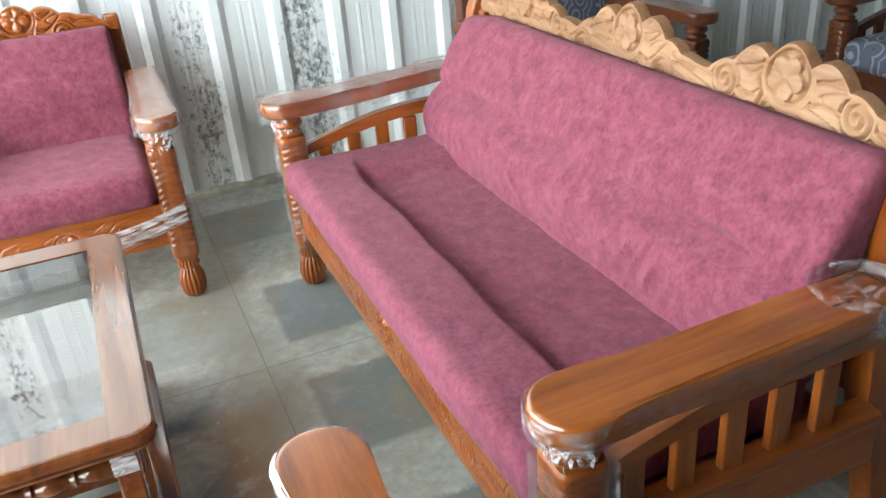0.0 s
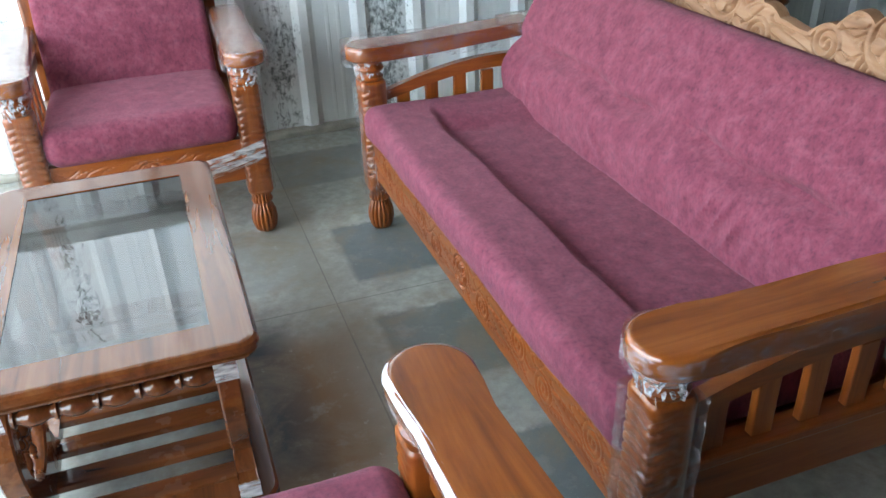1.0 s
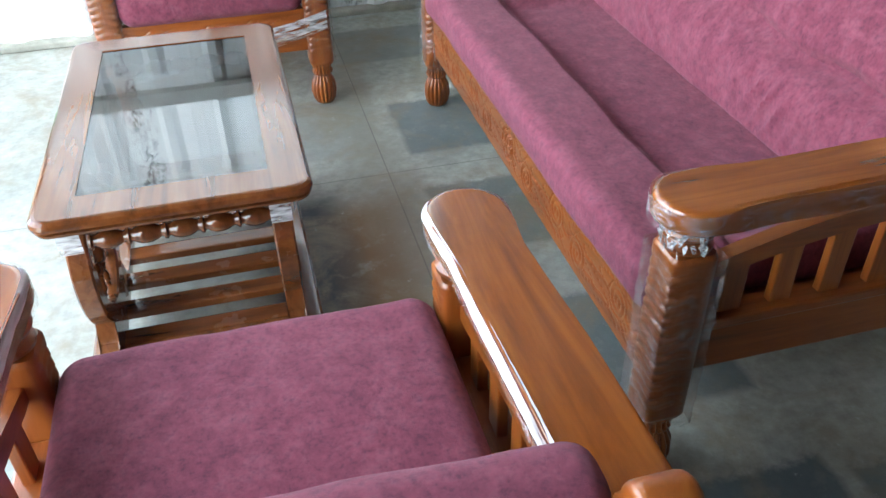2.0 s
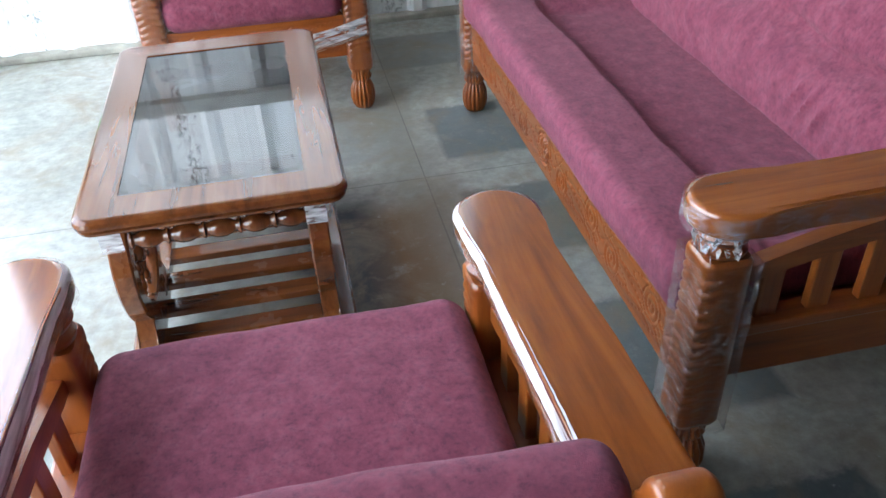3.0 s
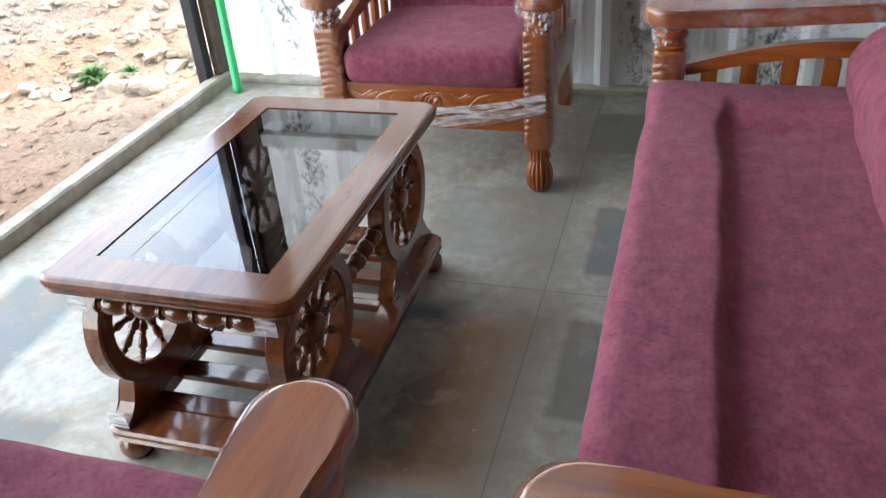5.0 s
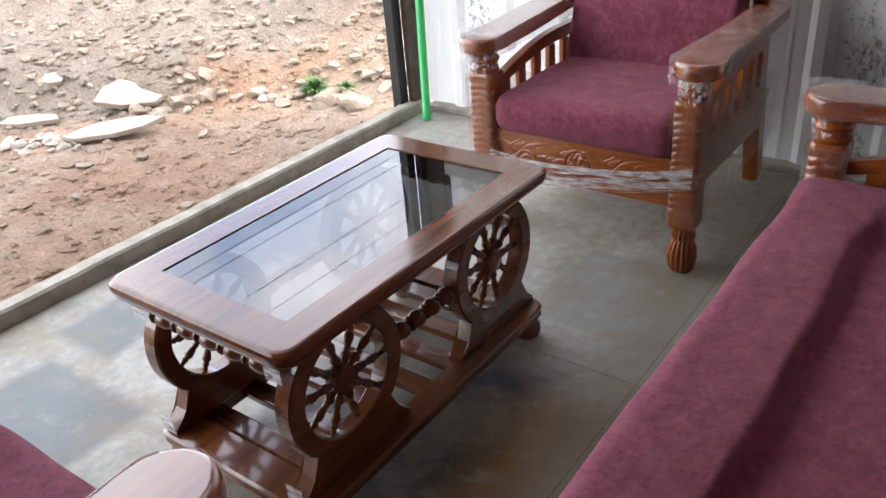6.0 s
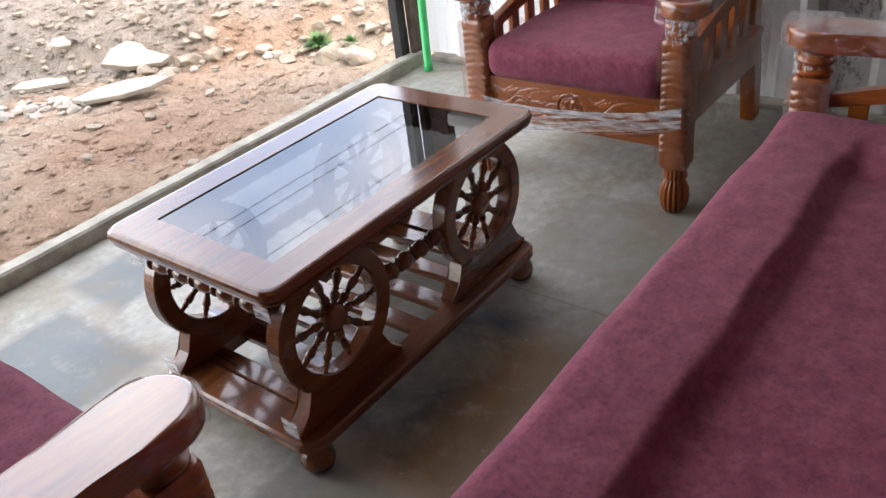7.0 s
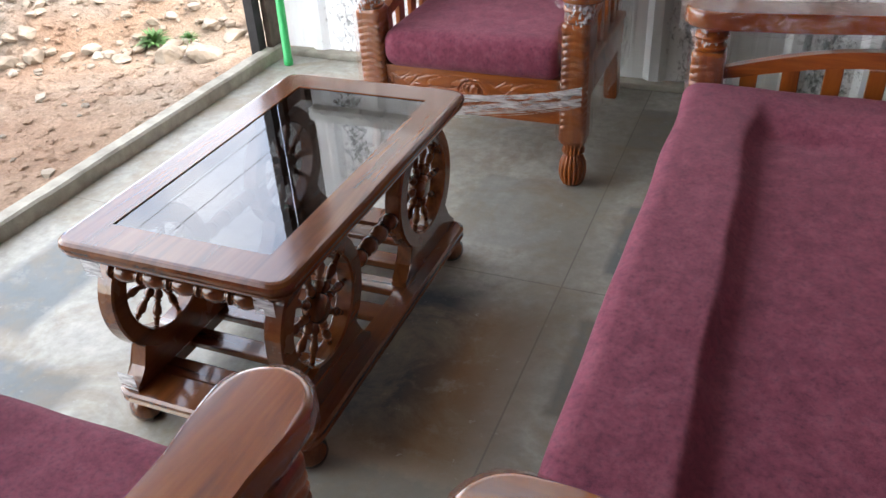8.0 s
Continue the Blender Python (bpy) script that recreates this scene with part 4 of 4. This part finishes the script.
rng = np.random.default_rng(7)
gv, gf = [], []
for k in range(9000):
    x, y = rnd.uniform(-6.5, -1.5), rnd.uniform(0.6, 6.4)
    if rnd.random() > (0.95 if toe(x, y) > -0.05 else 0.07):
        continue
    r = 0.005 + 0.032 * rnd.random() ** 4.0
    p = ico_v * rng.uniform(0.65, 1.3, (len(ico_v), 1)) * np.array([r * rnd.uniform(0.8, 1.5), r, r * 0.7])
    a = rnd.uniform(0, 6.3)
    p = p @ np.array([[math.cos(a), math.sin(a), 0], [-math.sin(a), math.cos(a), 0], [0, 0, 1]])
    gf.append(ico_f + len(gv) * len(ico_v))
    gv.append(p + np.array([x, y, height(x, y) + r * 0.2]))
gravel_mesh = bpy.data.meshes.new("gravel")
gravel_mesh.from_pydata(np.concatenate(gv).tolist(), [], np.concatenate(gf).tolist())
gravel_mesh.materials.append(stone_mat)
tagged(new("gravel", gravel_mesh), "loose grey gravel and rubble on the earth", "gravel", kind="stuff")

cv, cf = [], []
for k in range(4200):
    x, y = rnd.uniform(-4.2, -1.46), rnd.uniform(0.6, 4.6)
    r = 0.005 + 0.026 * rnd.random() ** 3.0
    p = ico_v * rng.uniform(0.6, 1.35, (len(ico_v), 1)) * np.array([r * rnd.uniform(0.8, 1.6), r, r * 0.55])
    a = rnd.uniform(0, 6.3)
    p = p @ np.array([[math.cos(a), math.sin(a), 0], [-math.sin(a), math.cos(a), 0], [0, 0, 1]])
    cf.append(ico_f + len(cv) * len(ico_v))
    cv.append(p + np.array([x, y, height(x, y)]))
clod_mesh = bpy.data.meshes.new("earth_clods")
clod_mesh.from_pydata(np.concatenate(cv).tolist(), [], np.concatenate(cf).tolist())
clod_mesh.materials.append(earth)
tagged(new("earth_clods", clod_mesh), "crumbled red-brown clods of earth", "clods", kind="stuff")


def weed(x, y, size, seed):
    rnd = random.Random(seed)
    bm = bmesh.new()
    for _ in range(150):
        a, el, ln = rnd.uniform(0, 6.3), rnd.uniform(0.2, 1.3), size * rnd.uniform(0.5, 1.0)
        d = Vector((math.cos(a) * math.cos(el), math.sin(a) * math.cos(el), math.sin(el)))
        s = Vector((-math.sin(a), math.cos(a), 0))
        last = None
        for k in range(4):
            t = k / 3
            p = d * ln * t + Vector((0, 0, -0.35 * ln * t * t))
            w = 0.05 * size * math.sin(math.pi * (0.12 + 0.8 * t)) * rnd.uniform(0.8, 1.2)
            row = [bm.verts.new(p + s * w), bm.verts.new(p - s * w)]
            if last:
                bm.faces.new((last[0], last[1], row[1], row[0]))
            last = row
    ob = part("weed", bm, leaf)
    ob.location = (x, y, height(x, y))
    return tagged(ob, "small green weed growing among the stones", "plant", "weeds")


weed(-2.2, 3.62, 0.13, 1)
weed(-3.45, 3.85, 0.11, 2)
weed(-2.05, 3.72, 0.08, 3)
weed(-2.45, 4.35, 0.07, 4)

# ---- overhead line ----
line = tagged(new("overhead_line"), "black overhead cables strung between two concrete poles", "power line")
line.location = (-6.0, 10.0, 0.0)
for y in (-30.0, 30.0):
    pole = part("pole", lathe([(0.16, -0.6), (0.15, 0.0), (0.10, 6.4), (0.0, 6.42)], 16, pose(0.0, y, 0)), cement, line, smooth=True)
    part("cross_arm", box((-0.05, y - 0.05, 4.3), (0.05, y + 0.05, 6.3), 0.004), steel, pole)
for z in (3.98, 4.13, 4.68, 5.05):
    bm = bmesh.new()
    rows = []
    for j in range(61):
        y = -30 + 60 * j / 60
        sag = 0.5 * (y / 30) ** 2
        rows.append([bm.verts.new((0.005 * math.cos(a), y, z + sag + 0.005 * math.sin(a))) for a in (0, 2.1, 4.2)])
    for p, q in zip(rows, rows[1:]):
        for i in range(3):
            bm.faces.new((p[i], p[(i + 1) % 3], q[(i + 1) % 3], q[i]))
    part("cable", bm, cable_black, line)

# ---- green pipe in the corner ----
pipe = lathe([(0.017, 0.0), (0.021, 0.003), (0.021, 0.03), (0.0185, 0.034), (0.0185, 1.03), (0.012, 1.032)], 20)
ob = part("broom_handle", pipe, green_plastic, smooth=True)
ob.matrix_world = pose(-1.222, 3.36, 0.001, -4.5, -2.0, 0)
tagged(ob, "bright green plastic pole leaning in the corner", "pole")

# ---- the suite ----
sofa = settee("sofa", "three-seat carved teak sofa with mauve velvet cushions", "sofa", 0.818, pose(0.588, 1.705, 0, 0, 0, -90), teak, mauve, pale, "rolled", (-0.495, 0.0, 0.495), drop=0.045)
chair_n = settee("armchair", "carved teak armchair, mauve cushions, wrapped in clear plastic", "armchair", 0.33, pose(-0.080, 2.622, 0), teak, mauve, teak["x"], drop=0.06, group="armchairs", rise=0.75)
chair_s = settee("armchair", "varnished teak armchair with mauve cushions, film along its arms", "armchair", 0.335, pose(-0.062, 0.990, 0, 0, 0, 180) @ Matrix.Diagonal((1, 1, 0.968, 1)), teak, mauve, teak["x"], drop=0.07, group="armchairs", rise=0.0, sink=0.05, stile=-0.026)
for th, half in ((sofa, 0.818), (chair_n, 0.33), (chair_s, 0.335)):
    for s in (-1, 1):
        if th is chair_s:
            arm_film(th, s * (half + 0.011), s, -0.034, 0.58, 0.634, 0.0, lid=False)
            edge_band(th, s * (half + 0.011), s, 0.62, 40 + s)
            continue
        arm_film(th, s * (half + 0.011), s, -0.034, 0.58, 0.637, 0.008 if th is chair_n else 0.005, lid=th is chair_n or s < 0)
        post_film(th, s * half, 0.041, 0.16 if th is chair_n else 0.14, 0.52, 0.0 if th is chair_n else 0.003)
        knot(th, s * (half + 0.004), 0.036, 0.555, 3 + int(half * 10) + s)
for s in (-1, 1):
    bm = bmesh.new()
    grid = [[bm.verts.new((s * (0.375 + 0.006 * fnoise(y * 14, z * 9, s)), 0.07 + 0.60 * y, 0.20 + 0.30 * z * (1 - 0.15 * y))) for z in [k / 12 for k in range(13)]] for y in [k / 20 for k in range(21)]]
    for p, q in zip(grid, grid[1:]):
        for k in range(12):
            bm.faces.new((p[k], p[k + 1], q[k + 1], q[k]))
    part("side_wrap", bm, film, chair_n, "sheet of clear wrap over the side", smooth=True)
for s in (-1, 1):
    arm_film(sofa, s * 0.829, s, 0.49, 0.61, 0.652, 0.005, "rear_wrap")
wrap_strip(sofa, (-0.85, 0.05, 0.27), (-0.66, -0.004, 0.235), 0.0, 0.06, 9, 7)
wrap_strip(chair_n, (0.36, -0.006, 0.315), (-0.30, -0.004, 0.225), 0.02, 0.13, 2, 22)
wrap_strip(chair_n, (0.30, -0.008, 0.305), (0.372, 0.02, 0.325), 0.0, 0.03, 3)

printed_n = settee("armchair", "dark brown wooden armchair with blue printed cushions", "armchair", 0.34, pose(1.95, 2.55, 0, 0, 0, 8), umber, printed, umber["x"])
printed_e = settee("armchair", "dark brown wooden armchair with grey printed cushions", "armchair", 0.34, pose(2.86, 2.16, 0, 0, 0, -90), umber, printed, umber["x"])


# ---- coffee table ----
def rounded(x0, x1, y0, y1, r, z, n=7):
    pts = []
    for cx, cy, a0 in ((x1 - r, y1 - r, 0), (x0 + r, y1 - r, 90), (x0 + r, y0 + r, 180), (x1 - r, y0 + r, 270)):
        for k in range(n + 1):
            a = radians(a0 + 90 * k / n)
            pts.append((cx + r * math.cos(a), cy + r * math.sin(a), z))
    return pts


def ring_solid(loops):
    bm = bmesh.new()
    vs = [[bm.verts.new(p) for p in lp] for lp in loops]
    n = len(vs[0])
    for p, q in zip(vs, vs[1:] + vs[:1]):
        for k in range(n):
            bm.faces.new((p[k], p[(k + 1) % n], q[(k + 1) % n], q[k]))
    return bm


def spindle(length, r, pitch):
    """Turned profile along z with beads and rings."""
    rows = []
    beads = max(3, round(length / pitch))
    for k in range(beads):
        for f, rr in ((0.0, 0.62), (0.05, 0.86), (0.11, 0.88), (0.15, 0.62), (0.2, 0.60), (0.28, 0.80), (0.42, 0.97), (0.56, 1.0), (0.7, 0.95), (0.84, 0.76), (0.92, 0.60)):
            rows.append((r * rr, length * (k + f) / beads))
    rows.append((r * 0.62, length))
    return rows


def coffee_table(place):
    t = tagged(new("coffee_table"), "polished dark wood coffee table with cartwheel sides, smoked glass", "coffee table")
    t.matrix_world = place
    X, Y, H = 0.2600, 0.4475, 0.49
    gx_, gy_ = 0.1795, 0.359
    loops = []
    for inset, z in ((0.03, 0.452), (0.012, 0.452), (0.006, 0.456), (0.004, 0.462), (0.008, 0.465), (0.001, 0.470), (0.0, 0.477), (0.002, 0.484), (0.008, 0.489), (0.014, 0.490)):
        loops.append(rounded(-X + inset, X - inset, -Y + inset, Y - inset, 0.036 - inset * 0.4, z))
    loops.append(rounded(-gx_, gx_, -gy_, gy_, 0.002, 0.490))
    loops.append(rounded(-gx_, gx_, -gy_, gy_, 0.002, 0.452))
    part("top_frame", ring_solid(loops), table_top, t)
    pane = part("glass_pane", box((-gx_ - 0.0, -gy_, 0.4815), (gx_, gy_, 0.4875), 0), glass, t, "smoked glass pane")
    pane.scale = (0.998, 0.998, 1)
    pane.data.materials.append(clear_back)
    for f in pane.data.polygons:
        f.material_index = 0 if f.normal.z > 0.5 else 1
    # lower shelf: rounded board frame with cross slats
    sx, sy = 0.248, 0.438
    loops = [rounded(-sx + i, sx - i, -sy + i, sy - i, 0.045, z) for i, z in ((0.01, 0.066), (0.0, 0.074), (0.004, 0.082), (0.0, 0.086), (0.0, 0.094), (0.006, 0.099))]
    loops += [rounded(-sx + 0.062, sx - 0.062, -sy + 0.082, sy - 0.082, 0.003, z) for z in (0.099, 0.066)]
    part("shelf_frame", ring_solid(loops), rose["y"], t)
    for k in range(7):
        y = -0.321 + 0.107 * k
        part("shelf_slat", box((-sx + 0.05, y - 0.026, 0.074), (sx - 0.05, y + 0.026, 0.094), 0.004), rose["x"], t)
    for a in (-1, 1):
        for b in (-1, 1):
            prof = [(0.018, 0.0), (0.032, 0.006), (0.038, 0.022), (0.036, 0.040), (0.027, 0.052), (0.024, 0.056), (0.032, 0.060), (0.032, 0.067)]
            part("bun_foot", lathe(prof, 24, pose(a * 0.208, b * 0.395, 0)), rose["z"], t, smooth=True)
    # wheels: a ring on a curved plinth, turned spokes and a hub
    R, r, zc = 0.160, 0.117, 0.300
    for a in (-1, 1):
        xo = 0.212 if a > 0 else -0.222
        xi = 0.170 if a > 0 else -0.180
        for b in (-1, 1):
            yc = b * 0.262
            bm = bmesh.new()
            n = 56
            rings = []
            for rad, x in ((R - 0.004, xo), (R, xo - a * 0.004), (R, xi + a * 0.004), (R - 0.004, xi), (r + 0.004, xi), (r, xi + a * 0.004), (r, xo - a * 0.004), (r + 0.004, xo)):
                rings.append([bm.verts.new((x, yc + rad * math.cos(2 * math.pi * k / n), min(zc + rad * math.sin(2 * math.pi * k / n), 0.4515 if rad > r + 0.01 else 9))) for k in range(n)])
            for p, q in zip(rings, rings[1:] + rings[:1]):
                for k in range(n):
                    bm.faces.new((p[k], p[(k + 1) % n], q[(k + 1) % n], q[k]))
            wheel = part("wheel", bm, rose["y"], t)
            plinth = [(-0.165, 0.098), (0.165, 0.098), (0.165, 0.112), (0.150, 0.122), (0.128, 0.142), (0.112, 0.185)]
            for k in range(9):
                an = math.radians(-45 - 90 * k / 8)
                plinth.append(((R - 0.012) * math.cos(an), zc + (R - 0.012) * math.sin(an)))
            plinth += [(-0.112, 0.185), (-0.128, 0.142), (-0.150, 0.122), (-0.165, 0.112)]
            lo, hi = sorted((xo - a * 0.001, xi + a * 0.001))
            part("plinth", prism([(yc + p, z) for p, z in plinth], lo, hi, "x", 0.003), rose["y"], wheel)
            hx = (xo + xi) / 2
            part("hub", lathe([(0.020, -0.020), (0.030, -0.016), (0.033, -0.008), (0.033, 0.008), (0.030, 0.016), (0.020, 0.020)], 24, pose(hx, yc, zc, 0, 90, 0)), rose["z"], wheel, smooth=True)
            for k in range(10):
                prof = [(0.0065, 0.028), (0.0065, 0.036), (0.0105, 0.044), (0.011, 0.052), (0.006, 0.058), (0.0085, 0.062), (0.006, 0.066), (0.009, 0.078), (0.0105, 0.09), (0.006, 0.097), (0.0085, 0.101), (0.006, 0.106), (0.0055, 0.120)]
                ang = 360 * k / 10 + 12
                part("spoke", lathe(prof, 10, pose(hx, yc, zc) @ pose(0, 0, 0, ang, 0, 0)), rose["z"], wheel, smooth=True)
        # long stretcher between the two wheels of a side
        part("stretcher", lathe(spindle(0.212, 0.021, 0.053), 16, pose(0.191 if a > 0 else -0.201, -0.106, zc, -90, 0, 0)), rose["z"], t, smooth=True)
    for b in (-1, 1):
        part("end_spindle", lathe(spindle(0.345, 0.0205, 0.07), 18, pose(-0.1725, b * 0.402, 0.412, 0, 90, 0)), rose["z"], t, smooth=True)
    # tape strips whose white colour stands in for a sky glint
    for z0, z1, y in ((0.40, 0.445, -0.4205), (0.108, 0.15, -0.4295)):
        for x in (0.17, -0.222):
            part("tape", box((x, y - 0.001, z0), (x + 0.042, y, z1), 0), twisted, t, "strip of tape, whitened for a glint of sky")
    return t


coffee_table(pose(-0.176, 1.7525, 0) @ Matrix.Diagonal((1, 1, 0.985, 1)))
